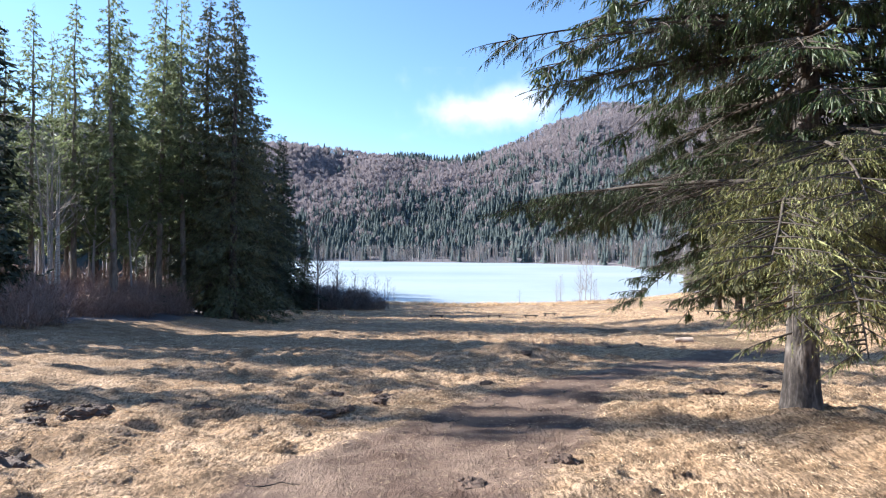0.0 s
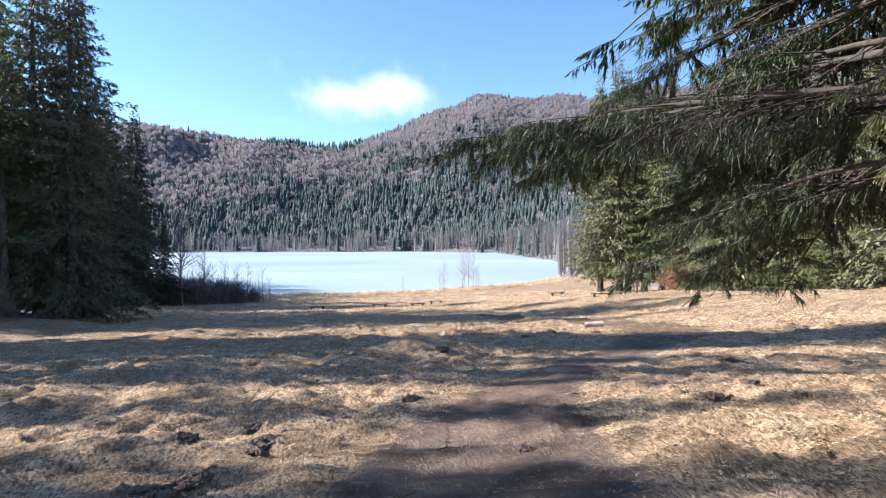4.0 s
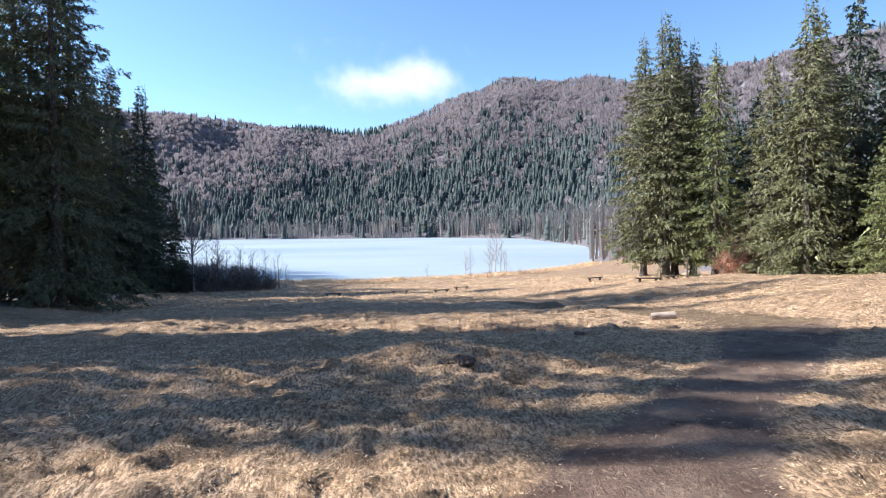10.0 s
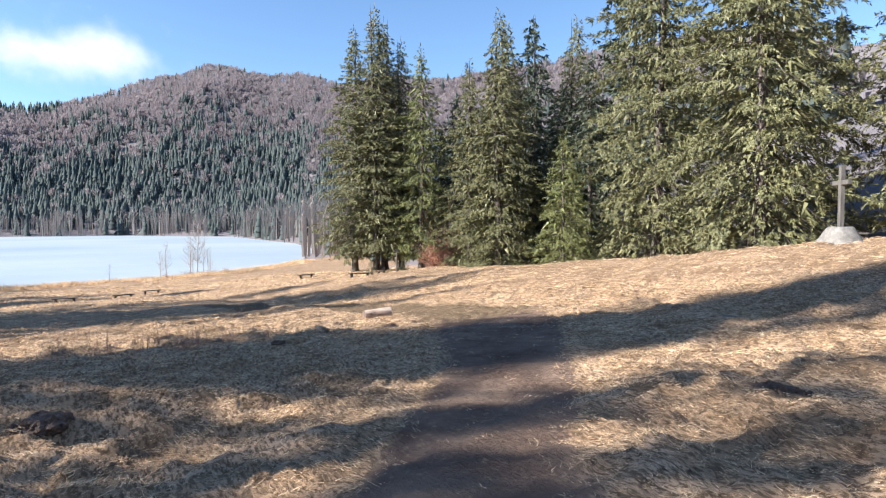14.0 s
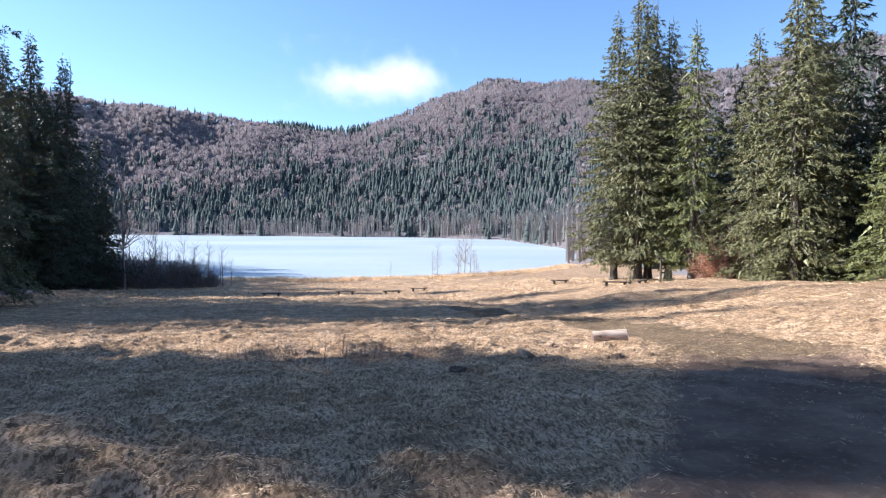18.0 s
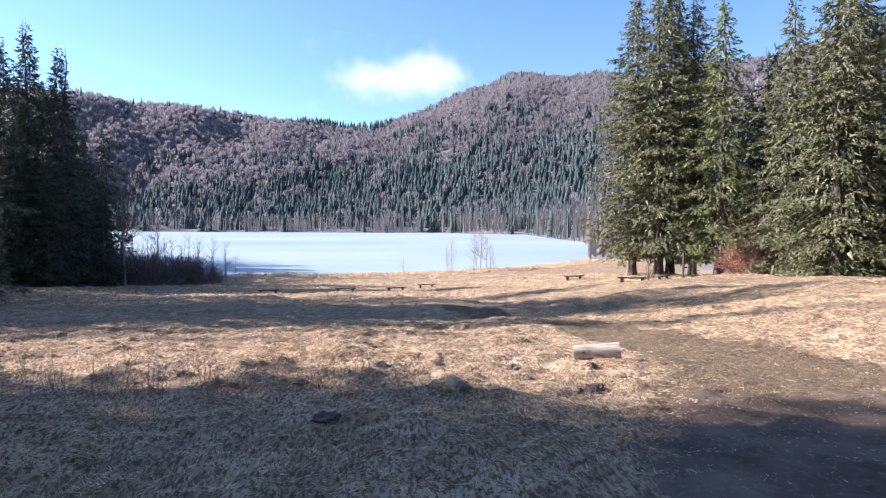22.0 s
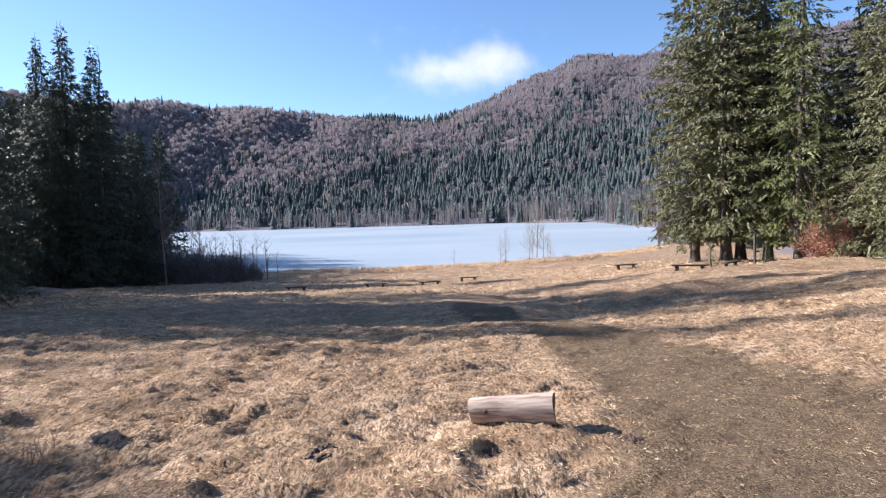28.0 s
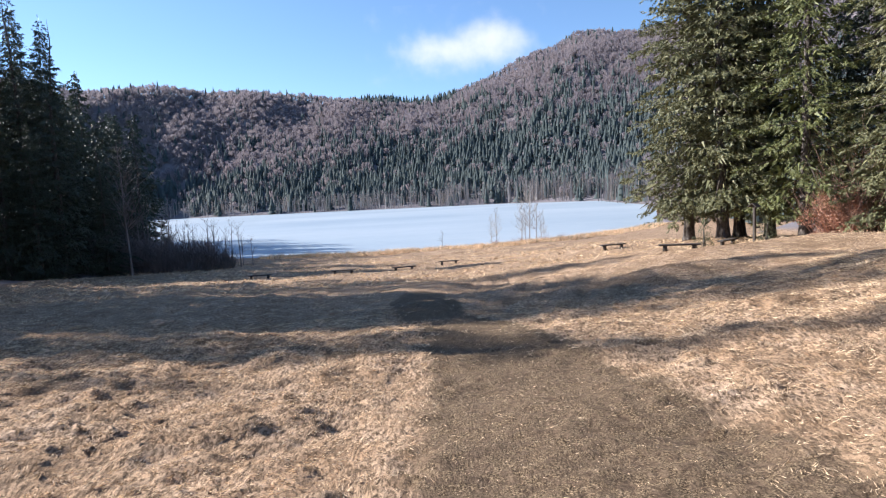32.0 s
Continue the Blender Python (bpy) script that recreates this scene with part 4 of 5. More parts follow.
def big_spruce():
    root = new("spruce_tree")
    bx, by = 5.05, 8.3
    bz = z_at(bx, by) - 0.05
    root.matrix_basis = pose(bx, by, bz)
    rng = np.random.default_rng(31)
    for name, r0, h, ox, oy, lean in (("trunk", 0.195, 20.0, 0, 0, (0.006, 0.0)), ("second_trunk", 0.14, 18.0, 0.0, 0.17, (0.03, 0.02))):
        s = np.concatenate([[-0.01, 0.0, 0.008, 0.02, 0.035], np.linspace(0.06, 1, 22)])
        c = np.clip(s, 0, 1)
        wob = np.column_stack([np.sin(c * 9 + ox * 9) * 0.05 * c, np.cos(c * 7) * 0.05 * c])
        pts = np.column_stack([ox + lean[0] * h * c + wob[:, 0], oy + lean[1] * h * c + wob[:, 1], s * h])
        t = Soup()
        rad = r0 * ((1 - c) ** 0.8 * (1 + 0.45 * np.exp(-c * h / 0.35)) + 0.02)
        t.tube(pts, rad, 16, 0)
        v = t.v[0]
        a = np.arctan2(v[:, 1] - oy, v[:, 0] - ox)
        k = 1 + 0.10 * np.sin(a * 5 + 1) * np.exp(-np.maximum(v[:, 2], 0) / 0.5) + 0.02 * np.sin(a * 7 + v[:, 2] * 3)
        v[:, 0], v[:, 1] = ox + (v[:, 0] - ox) * np.where(v[:, 2] < 2, k, 1), oy + (v[:, 1] - oy) * np.where(v[:, 2] < 2, k, 1)
        for j in range(14):
            z, a = rng.uniform(0.9, 5), rng.uniform(0, 6.28)
            d = np.array([math.cos(a), math.sin(a), rng.uniform(-0.3, 0.2)])
            p = np.array([ox + lean[0] * z, oy + lean[1] * z, z])
            t.tube([p, p + d * r0 * 1.05, p + d * (r0 + rng.uniform(0.05, 0.35))], (0.03, 0.018, 0.008), 5, 0)
        t.build(name, [BARK], root, flat=False)
    # same tree, two needle colours: lit has the sunlight painted in
    lit, deep = [SUNLIT_NEEDLE, DARK_BARK], [NEAR_NEEDLE, DARK_BARK]

    def add(tip, z0, mats, **kw):
        soup = Soup()
        bough(soup, (0, 0, z0 - bz), (tip[0] - bx, tip[1] - by, tip[2] - bz), rng, **kw)
        soup.build("bough", mats, root)

    # long boughs over the track
    for tip, z0 in (((1.4, 12.8, 2.45), 2.55), ((0.8, 8.1, 4.45), 4.9), ((2.6, 11.9, 2.1), 2.5), ((1.6, 8.6, 5.4), 5.6), ((3.7, 13.2, 2.6), 2.95), ((4.5, 13.6, 3.4), 3.9), ((2.2, 12.4, 2.4), 2.55), ((1.9, 7.3, 5.0), 5.3), ((3.2, 13.0, 2.3), 2.6), ((1.15, 8.0, 3.75), 4.3), ((1.5, 8.7, 3.95), 4.5), ((1.35, 7.2, 4.1), 4.6), ((2.0, 6.6, 4.1), 4.6), ((2.5, 8.3, 3.9), 4.3), ((5.2, 13.4, 2.8), 3.6), ((6.2, 13.2, 3.2), 4.2), ((5.8, 12.6, 2.2), 3.2), ((6.9, 12.2, 2.6), 3.7), ((4.6, 12.2, 3.9), 4.5)):
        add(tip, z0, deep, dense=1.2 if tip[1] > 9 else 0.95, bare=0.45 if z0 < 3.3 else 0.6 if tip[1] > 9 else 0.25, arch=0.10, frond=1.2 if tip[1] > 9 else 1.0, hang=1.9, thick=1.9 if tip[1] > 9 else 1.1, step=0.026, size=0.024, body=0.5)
    # low boughs drooping towards the grass on the far side
    for tip, z0 in (((3.4, 10.5, 0.7), 1.9), ((4.5, 11.1, 0.35), 1.8), ((5.4, 11.8, 0.4), 1.9), ((6.4, 11.6, 0.3), 2.0), ((4.4, 11.4, 1.4), 2.4), ((5.5, 12.4, 1.2), 2.6), ((6.4, 12.7, 1.2), 2.8)):
        add(tip, z0, deep, dense=1.15, bare=0.3, arch=0.3, thick=1.8, step=0.03, body=0.6, hang=1.5, frond=1.1)
    # low boughs on the near side, sunshine put into their yellower needle colour
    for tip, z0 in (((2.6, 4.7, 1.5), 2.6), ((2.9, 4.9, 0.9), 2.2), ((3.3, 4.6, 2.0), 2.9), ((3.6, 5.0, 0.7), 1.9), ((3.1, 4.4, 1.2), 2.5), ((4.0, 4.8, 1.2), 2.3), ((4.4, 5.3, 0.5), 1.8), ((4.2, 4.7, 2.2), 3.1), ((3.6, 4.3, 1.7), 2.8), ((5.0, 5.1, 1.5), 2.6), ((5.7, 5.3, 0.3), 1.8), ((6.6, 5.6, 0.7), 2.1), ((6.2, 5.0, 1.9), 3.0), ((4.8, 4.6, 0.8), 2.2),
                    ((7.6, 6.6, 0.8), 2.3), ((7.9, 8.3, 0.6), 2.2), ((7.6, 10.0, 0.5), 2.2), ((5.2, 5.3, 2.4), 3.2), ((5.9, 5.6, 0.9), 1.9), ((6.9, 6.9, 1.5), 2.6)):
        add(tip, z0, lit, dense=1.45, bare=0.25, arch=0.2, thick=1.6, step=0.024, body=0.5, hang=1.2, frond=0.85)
    z = 3.1
    while z < 8.6:
        n = 9
        a0 = rng.uniform(0, 6.28)
        for b in range(n):
            a = a0 + b * 6.283 / n + rng.normal(0, 0.2)
            L = np.interp(z, (3, 5, 9), (3.6, 4.1, 3.6)) * rng.uniform(0.75, 1.08)
            tx, ty = bx + math.cos(a) * L, by + math.sin(a) * L
            if ty > 8.0 and tx - 0.11 < 0.62 * (ty - 6.84) + 0.25 or tx < 1.0 or (z < 4.2 and tx < 3.4):
                continue
            add((tx, ty, z - 0.16 * L * rng.uniform(0.5, 1.6) + bz + 0.6), z + bz + 0.6, deep, dense=0.9, bare=0.15, arch=0.25, step=0.07, size=0.042, thick=1.15, hang=1.7, frond=1.2, body=0.7)
        z += 0.52
    c = Soup()
    spruce_crown(c, 20.5, 6.2, 33, base=0.42, rate=7, tuft=0.8, width=0.1, droop=0.7, slot=0)
    c.build("crown", [NEAR_NEEDLE, DARK_BARK], root)
    tagged(root, "old twin-trunked spruce with long drooping boughs beside the track", "tree")


big_spruce()


# ---- shrubs, birches, saplings ----
def make_shrub(h, spread, stems, seed, twig, label, leaf=None, leaves=0, depth=1, name="shrub"):
    rng = np.random.default_rng(seed)
    root = new(name)
    c = Soup()
    for i in range(stems):
        a, q = rng.uniform(0, 6.28), rng.uniform(0, 1) ** 0.6
        p = np.array([math.cos(a), math.sin(a), 0]) * spread * 0.45 * q
        w = np.array([math.cos(a) * 0.55 * q, math.sin(a) * 0.55 * q, 1.0])
        limb(c, rng, p, w / np.linalg.norm(w), h * rng.uniform(0.55, 1.0), 0.012 + 0.004 * h, depth, 3)
    c.build("brushwood", [twig], root)
    if leaves:
        l = Soup()
        a, q = rng.uniform(0, 6.28, leaves), rng.random(leaves) ** 0.5
        zz = rng.random(leaves) ** 0.8
        q = q * (0.62 + 0.38 * np.sin(a * 3 + seed) * np.cos(a * 2 + zz * 5))
        zz = zz * (0.72 + 0.28 * np.sin(a * 2 + q * 6))
        b = np.column_stack([np.cos(a) * q * spread * (1 - 0.55 * zz), np.sin(a) * q * spread * (1 - 0.55 * zz), 0.1 + zz * h * 0.85])
        k = 1.0 if leaf is RUSTLEAF else 2.6
        l.sprays(b, rng.normal(size=(leaves, 3)) + np.array([0, 0, -0.3 if k == 1 else 1.2]), rng.uniform(0.08, 0.2, leaves) * k * k * 0.7, rng.uniform(0.05, 0.1, leaves) / k ** 0.5, 0.3, 0, rng)
        l.build("foliage" if leaf is RUSTLEAF else "twig_mass", [leaf], root)
    return tagged(root, label, "shrub")


place(make_shrub(3.2, 2.7, 34, 41, REDTWIG, "beech bush with rusty withered leaves", RUSTLEAF, 7500, depth=2), 34.6, 57.0)
place(make_shrub(4.6, 1.8, 42, 42, REDTWIG, "tall leafless bush of reddish twigs", depth=2), 36.2, 57.0)
brush = place(make_shrub(3.6, 2.4, 46, 43, GREY_TWIG, "dark leafless lakeside brush", GREY_TWIG, 1500, depth=1), -12.5, 97.5)
for i, (x, y, s) in enumerate(((-10.2, 96.5, 0.7), (-15, 97, 1.05), (-17.5, 96.6, 1.1), (-20, 97.5, 1.2), (-22.5, 98.5, 1.2), (-25, 98, 1.3), (-14, 100, 1.0), (-18.5, 100.5, 1.15), (-23.5, 102, 1.2), (-27.5, 100, 1.3), (-16.3, 103.5, 1.0), (-20.5, 105, 1.1))):
    again(brush, x, y, i * 71, s)
low = place(make_shrub(1.0, 1.3, 30, 44, REDTWIG, "low tangle of dry reddish stems at the shore", depth=1), -3, 117)
for i, (x, y, s) in enumerate(((-6.5, 116, 0.9), (2.5, 116.5, 0.7), (24, 121.5, 1.0), (20.5, 120, 0.8), (28, 123, 1.1), (32.5, 125, 1.2), (16, 119, 0.7), (36, 127.5, 1.0), (-9.5, 118, 1.0))):
    again(low, x, y, i * 37, s)
sap = place(make_bare_tree(5.5, 45, GREY_TWIG, "small bare sapling at the lake shore", first=0.3, limbs=14, depth=1, name="sapling"), -9.0, 98.0)
for i, (x, y, s) in enumerate(((-13.0, 101, 1.1), (-14.8, 99, 1.0), (-17.5, 104, 1.15), (-20, 102, 1.2), (-22, 103, 1.3), (-24, 105, 1.3), (-19, 107, 1.1), (-11, 99, 0.9), (-12, 104, 1.1), (-15.8, 106, 1.25), (-10, 102, 0.8), (-21, 99, 1.2), (-8.2, 100, 0.7), (-13.8, 103, 1.0), (15.5, 119.5, 0.55))):
    again(sap, x, y, i * 61, s)
birch = place(make_bare_tree(10.5, 46, PALE_BARK, "pale bare birch at the water's edge", first=0.2, limbs=30, depth=2, reach=0.2, name="birch_tree", twig=PALE_BARK), 30.2, 125.5)
for i, (x, y, s) in enumerate(((28.8, 124.8, 0.75), (31.4, 126.0, 0.8), (29.6, 126.0, 0.6), (24.4, 122.3, 0.62), (23.6, 122.6, 0.5), (32.4, 126.5, 0.5), (33, 127.3, 0.4))):
    again(birch, x, y, i * 50, s)
pale = place(make_bare_tree(12.5, 47, GREY_TWIG, "slender grey bare tree beside dark spruces", first=0.15, limbs=40, depth=2, reach=0.26), -19.6, 93.4, scale=1.2)
again(pale, -17.8, 99.0, 120, 0.7)
lean_birch = place(make_bare_tree(11.0, 48, PALE_BARK, "thin pale birch at the edge of the wood", first=0.3, limbs=12, depth=1, name="birch_tree"), -26.5, 40.5)
again(lean_birch, -28.2, 42.5, 140, 1.1)
again(lean_birch, -30.5, 47.0, 220, 1.2)
thicket = place(make_shrub(2.4, 2.4, 40, 49, BROWN_TWIG, "brown leafless undergrowth at the edge of the wood", BROWN_TWIG, 900, depth=1), -25.5, 50.5)
for i, (x, y, s) in enumerate(((-28.5, 50, 1.1), (-31.5, 49, 1.2), (-27, 46.5, 1.0), (-30, 44, 1.1), (-33, 45.5, 1.2), (-24, 53.5, 0.9), (-29.5, 54, 1.2), (-26, 42, 0.9), (-22.5, 33.5, 1.0), (-24.5, 36.0, 1.2), (-33.5, 51, 1.2), (-21.8, 30.5, 0.9), (-28, 56, 1.3), (-25.5, 55.5, 1.2), (-32, 54, 1.4), (-35, 54.5, 1.5), (-38, 51, 1.5), (-30.5, 51.5, 1.3), (-36, 57, 1.7), (-40, 55, 1.7), (-33, 58.5, 1.6), (-42, 52, 1.6), (-37, 46.5, 1.4), (-34.5, 43, 1.2), (-27.5, 52.5, 1.2), (-31, 61, 1.8))):
    again(thicket, x, y, i * 41, s)
fir = place(make_spruce(1.3, 0.55, 50, NEEDLE, "tiny spruce sapling in the meadow", name="spruce_sapling", base=0.03, rate=60, plumes=12, tuft=0.22, fine=6, width=0.04, core=0), 27.6, 57.2, sink=0.03)
again(fir, 30.4, 56.4, 90, 0.9, sink=0.03)


# ---- cross, post, benches, log, stones ----
def box(bm, size, centre, turn=None, bevel=0.01):
    r = bmesh.ops.create_cube(bm, size=1.0)
    vs = r["verts"]
    bmesh.ops.scale(bm, vec=size, verts=vs)
    if turn:
        bmesh.ops.rotate(bm, cent=(0, 0, 0), matrix=turn, verts=vs)
    bmesh.ops.translate(bm, vec=centre, verts=vs)
    if bevel:
        es = list({e for v in vs for e in v.link_edges})
        bmesh.ops.bevel(bm, geom=es, offset=bevel, segments=1, affect="EDGES")


def wayside_cross(x, y, turn):
    root = new("wayside_cross")
    root.matrix_basis = pose(x, y, z_at(x, y) - 0.16, 0, 0, turn)
    bm = bmesh.new()
    rng = random.Random(3)
    rings = []
    for z, rx, ry in ((0, 0.92, 0.66), (0.12, 0.88, 0.62), (0.5, 0.62, 0.44), (0.66, 0.52, 0.36), (0.7, 0.46, 0.3)):
        ring = []
        for k in range(16):
            a = k * math.pi / 8
            sx, sy = math.copysign(abs(math.cos(a)) ** 0.5, math.cos(a)), math.copysign(abs(math.sin(a)) ** 0.5, math.sin(a))
            ring.append(bm.verts.new((sx * rx * rng.uniform(0.95, 1.04), sy * ry * rng.uniform(0.95, 1.04), z + rng.uniform(-0.015, 0.015))))
        rings.append(ring)
    for a, b in zip(rings, rings[1:]):
        for k in range(16):
            bm.faces.new((a[k], a[(k + 1) % 16], b[(k + 1) % 16], b[k]))
    bm.faces.new(rings[-1])
    part("pedestal", bm, STONE, root, "rough pale stone pedestal", flat=False)
    bm = bmesh.new()
    box(bm, (0.42, 0.03, 0.26), (0, -0.50, 0.33), Matrix.Rotation(radians(-22), 3, "X"))
    part("plaque", bm, BENCHWOOD, root, "dark weathered plaque")
    bm = bmesh.new()
    box(bm, (0.19, 0.17, 2.45), (0, 0, 1.88), bevel=0.015)
    part("upright", bm, CROSSWOOD, root)
    bm = bmesh.new()
    box(bm, (1.15, 0.165, 0.18), (0, 0, 2.42), bevel=0.015)
    part("crossbar", bm, CROSSWOOD, root)
    tagged(root, "grey wooden cross on a rough stone pedestal in the grass", "cross")


CROSSWOOD = mat("grey_cross_wood", [(0.3, (0.05, 0.044, 0.038)), (0.5, (0.10, 0.092, 0.083)), (0.75, (0.18, 0.17, 0.155))], scale=5, bump_scale=40, bump=0.4, stretch=(2, 2, 0.3))
wayside_cross(28.9, 22.35, 47)


def make_bench():
    root = new("bench")
    bm = bmesh.new()
    box(bm, (1.95, 0.34, 0.08), (0, 0, 0.32), bevel=0.012)
    part("seat", bm, BENCHWOOD, root)
    for sx in (-0.68, 0.68):
        bm = bmesh.new()
        r = bmesh.ops.create_cone(bm, cap_ends=True, segments=12, radius1=0.12, radius2=0.11, depth=0.34)
        bmesh.ops.translate(bm, vec=(sx, 0, 0.12), verts=r["verts"])
        part("leg", bm, BENCHWOOD, root, flat=False)
    return tagged(root, "low dark plank bench on two log legs in the meadow", "bench", "benches in the meadow")


bench = place(make_bench(), -0.8, 76.8, 3, sink=0.02)
for x, y, a in ((6.5, 74.6, -4), (11.3, 76.0, 12), (15.3, 84.5, 5), (26.2, 67.8, 18), (25.9, 56.2, -15), (33.5, 23.2, 25), (30.5, 60.5, 40)):
    again(bench, x, y, a, sink=0.02)


def marker_post(x, y):
    root = new("marker_post")
    root.matrix_basis = pose(x, y, z_at(x, y) - 0.1, 0, 0, 25)
    bm = bmesh.new()
    box(bm, (0.13, 0.13, 2.15), (0, 0, 1.07), bevel=0.015)
    part("post", bm, BENCHWOOD, root)
    for s in (-1, 1):
        bm = bmesh.new()
        box(bm, (0.42, 0.34, 0.035), (0, s * 0.13, 2.16), Matrix.Rotation(radians(-38 * s), 3, "X"), bevel=0.006)
        part("roof_board", bm, BENCHWOOD, root)
    bm = bmesh.new()
    box(bm, (0.5, 0.05, 0.1), (0.2, 0, 0.95), bevel=0.008)
    part("arm", bm, BENCHWOOD, root)
    tagged(root, "dark wooden marker post with a small gable roof", "post")


marker_post(31.0, 58.6)


def make_log(x, y, turn):
    root = new("log")
    root.matrix_basis = pose(x, y, z_at(x, y) + 0.095, 0, -2.5, turn)
    rng = np.random.default_rng(9)
    n, m = 28, 12
    half = 0.42
    xs = np.linspace(-half, half, m)
    V = []
    for i, px in enumerate(xs):
        for k in range(n):
            a = k * 2 * math.pi / n
            r = (0.148 + 0.052 * px) * (1 + 0.03 * math.sin(3 * a + 1) + 0.02 * math.sin(7 * a + px * 3) + 0.012 * rng.normal()) * (0.97 if i in (0, m - 1) else 1)
            V.append((px + (0.012 * math.sin(2 * a) if i in (0, m - 1) else 0), r * math.cos(a), r * math.sin(a)))
    F = [(i * n + k, i * n + (k + 1) % n, (i + 1) * n + (k + 1) % n, (i + 1) * n + k) for i in range(m - 1) for k in range(n)]
    mesh_object("bole", V, F, [LOGWOOD], root, flat=False)
    for name, i in (("end_face", 0), ("end_face", m - 1)):
        rim = np.array(V[i * n:(i + 1) * n])
        cen = rim.mean(0)
        sgn = -1 if i == 0 else 1
        inner = cen + (rim - cen) * 0.6 + np.array([sgn * 0.004, 0, 0])
        vv = np.concatenate([rim, inner, [cen + np.array([sgn * -0.006, 0, 0])]])
        ff = [(k, (k + 1) % n, n + (k + 1) % n, n + k) for k in range(n)] + [(n + k, n + (k + 1) % n, 2 * n) for k in range(n)]
        mesh_object(name, vv, ff, [ENDWOOD], root)
    bm = bmesh.new()
    bmesh.ops.create_uvsphere(bm, u_segments=10, v_segments=6, radius=0.022)
    bmesh.ops.scale(bm, vec=(1.3, 0.4, 0.9), verts=bm.verts)
    bmesh.ops.translate(bm, vec=(-0.25, -0.132, 0.025), verts=bm.verts)
    part("knot", bm, ENDWOOD, root, "dark knot", flat=False)
    for a0, x0, x1 in ((-1.25, -0.36, 0.30), (-0.75, -0.1, 0.40), (-2.0, -0.40, 0.1), (-1.7, 0.0, 0.40), (-2.4, -0.2, 0.38)):
        px = np.linspace(x0, x1, 14)
        a = -math.pi / 2 + (a0 + 1.5) * 0.5 + np.cumsum(rng.normal(0, 0.012, 14))
        w = 0.006 * np.sin(np.linspace(0.05, math.pi - 0.05, 14)) + 0.001
        vv = np.concatenate([np.column_stack([px, (0.154 + 0.052 * px) * np.cos(a + k * w / 0.15), (0.154 + 0.052 * px) * np.sin(a + k * w / 0.15)]) for k in (-1, 1)])
        mesh_object("crack", vv, [(k, k + 1, 15 + k, 14 + k) for k in range(13)], [ENDWOOD], root)
    tagged(root, "short weathered barkless log lying in the dry grass", "log")


make_log(11.85, 29.06, -13)


def make_stone(x, y, size, seed, label, turn=0, sink=0.1):
    """An angular stone: the hull of a few scattered points, its edges chipped."""
    rng = random.Random(seed)
    bm = bmesh.new()
    for k in range(11):
        v = Vector((rng.gauss(0, 1), rng.gauss(0, 1), rng.gauss(0, 1))).normalized() * rng.uniform(0.8, 1.05)
        bm.verts.new((v.x * size[0], v.y * size[1], (v.z * 0.75 + 0.35) * size[2]))
    hull = bmesh.ops.convex_hull(bm, input=bm.verts)
    bmesh.ops.delete(bm, geom=[g for g in hull["geom_interior"] if isinstance(g, bmesh.types.BMVert)], context="VERTS")
    bmesh.ops.bevel(bm, geom=list(bm.edges), offset=min(size) * 0.07, segments=1, affect="EDGES")
    bmesh.ops.triangulate(bm, faces=bm.faces)
    bmesh.ops.subdivide_edges(bm, edges=list(bm.edges), cuts=1)
    for v in bm.verts:
        v.co += v.normal * 0.05 * min(size) * noise.noise(v.co * 9 + Vector((seed, 0, 0)))
    ob = part("stone", bm, FIELDSTONE)
    ob.matrix_basis = pose(x, y, z_at(x, y) - sink * size[2], 0, 0, turn)
    return tagged(ob, label, "stone")


make_stone(8.83, 26.72, (0.28, 0.19, 0.17), 4, "angular grey stone half sunk in dry grass", -10)
make_stone(6.6, 27.8, (0.16, 0.12, 0.1), 5, "small flat grey stone in dry grass", 20)
make_stone(5.7, 27.5, (0.12, 0.1, 0.1), 6, "small grey stone in dry grass", 60)
make_stone(14.9, 19.4, (0.3, 0.2, 0.07), 7, "flat pale stone in the grass", 60)


def make_heap(x, y, s, seed):
    """A molehill: a low mound covered with crumbled clods."""
    rng = random.Random(seed)
    bm = bmesh.new()
    off = Vector((seed * 3.7, seed * 1.3, 0))
    bmesh.ops.create_icosphere(bm, subdivisions=4, radius=1.0)
    for v in bm.verts:
        p = v.co.normalized()
        k = 1 + 0.35 * noise.noise(p * 1.4 + off) + 0.22 * noise.noise(p * 3.6 + off) + 0.16 * noise.noise(p * 9 + off)
        v.co = Vector((p.x * k * s * 0.8, p.y * k * s * 0.62, p.z * k * s * 0.30))
    root = part("molehill", bm, SOIL)
    root.matrix_basis = pose(x, y, z_at(x, y) - 0.02, 0, 0, seed * 50)
    for k in range(14):
        a, q = rng.uniform(0, 6.28), rng.random() ** 0.6
        r = s * rng.uniform(0.05, 0.14)
        bm = bmesh.new()
        bmesh.ops.create_icosphere(bm, subdivisions=2, radius=r)
        for v in bm.verts:
            v.co *= 1 + 0.7 * noise.noise(v.co / r * 1.2 + off + Vector((k, 0, 0)))
        clod = part("clod", bm, SOIL, root)
        clod.matrix_basis = pose(math.cos(a) * q * s, math.sin(a) * q * s * 0.8, s * 0.25 * (1 - q * q) + r * 0.2, k * 40, k * 70, 0)
    return tagged(root, "heap of dark crumbly soil thrown up in the grass", "molehill", "molehills in the meadow")


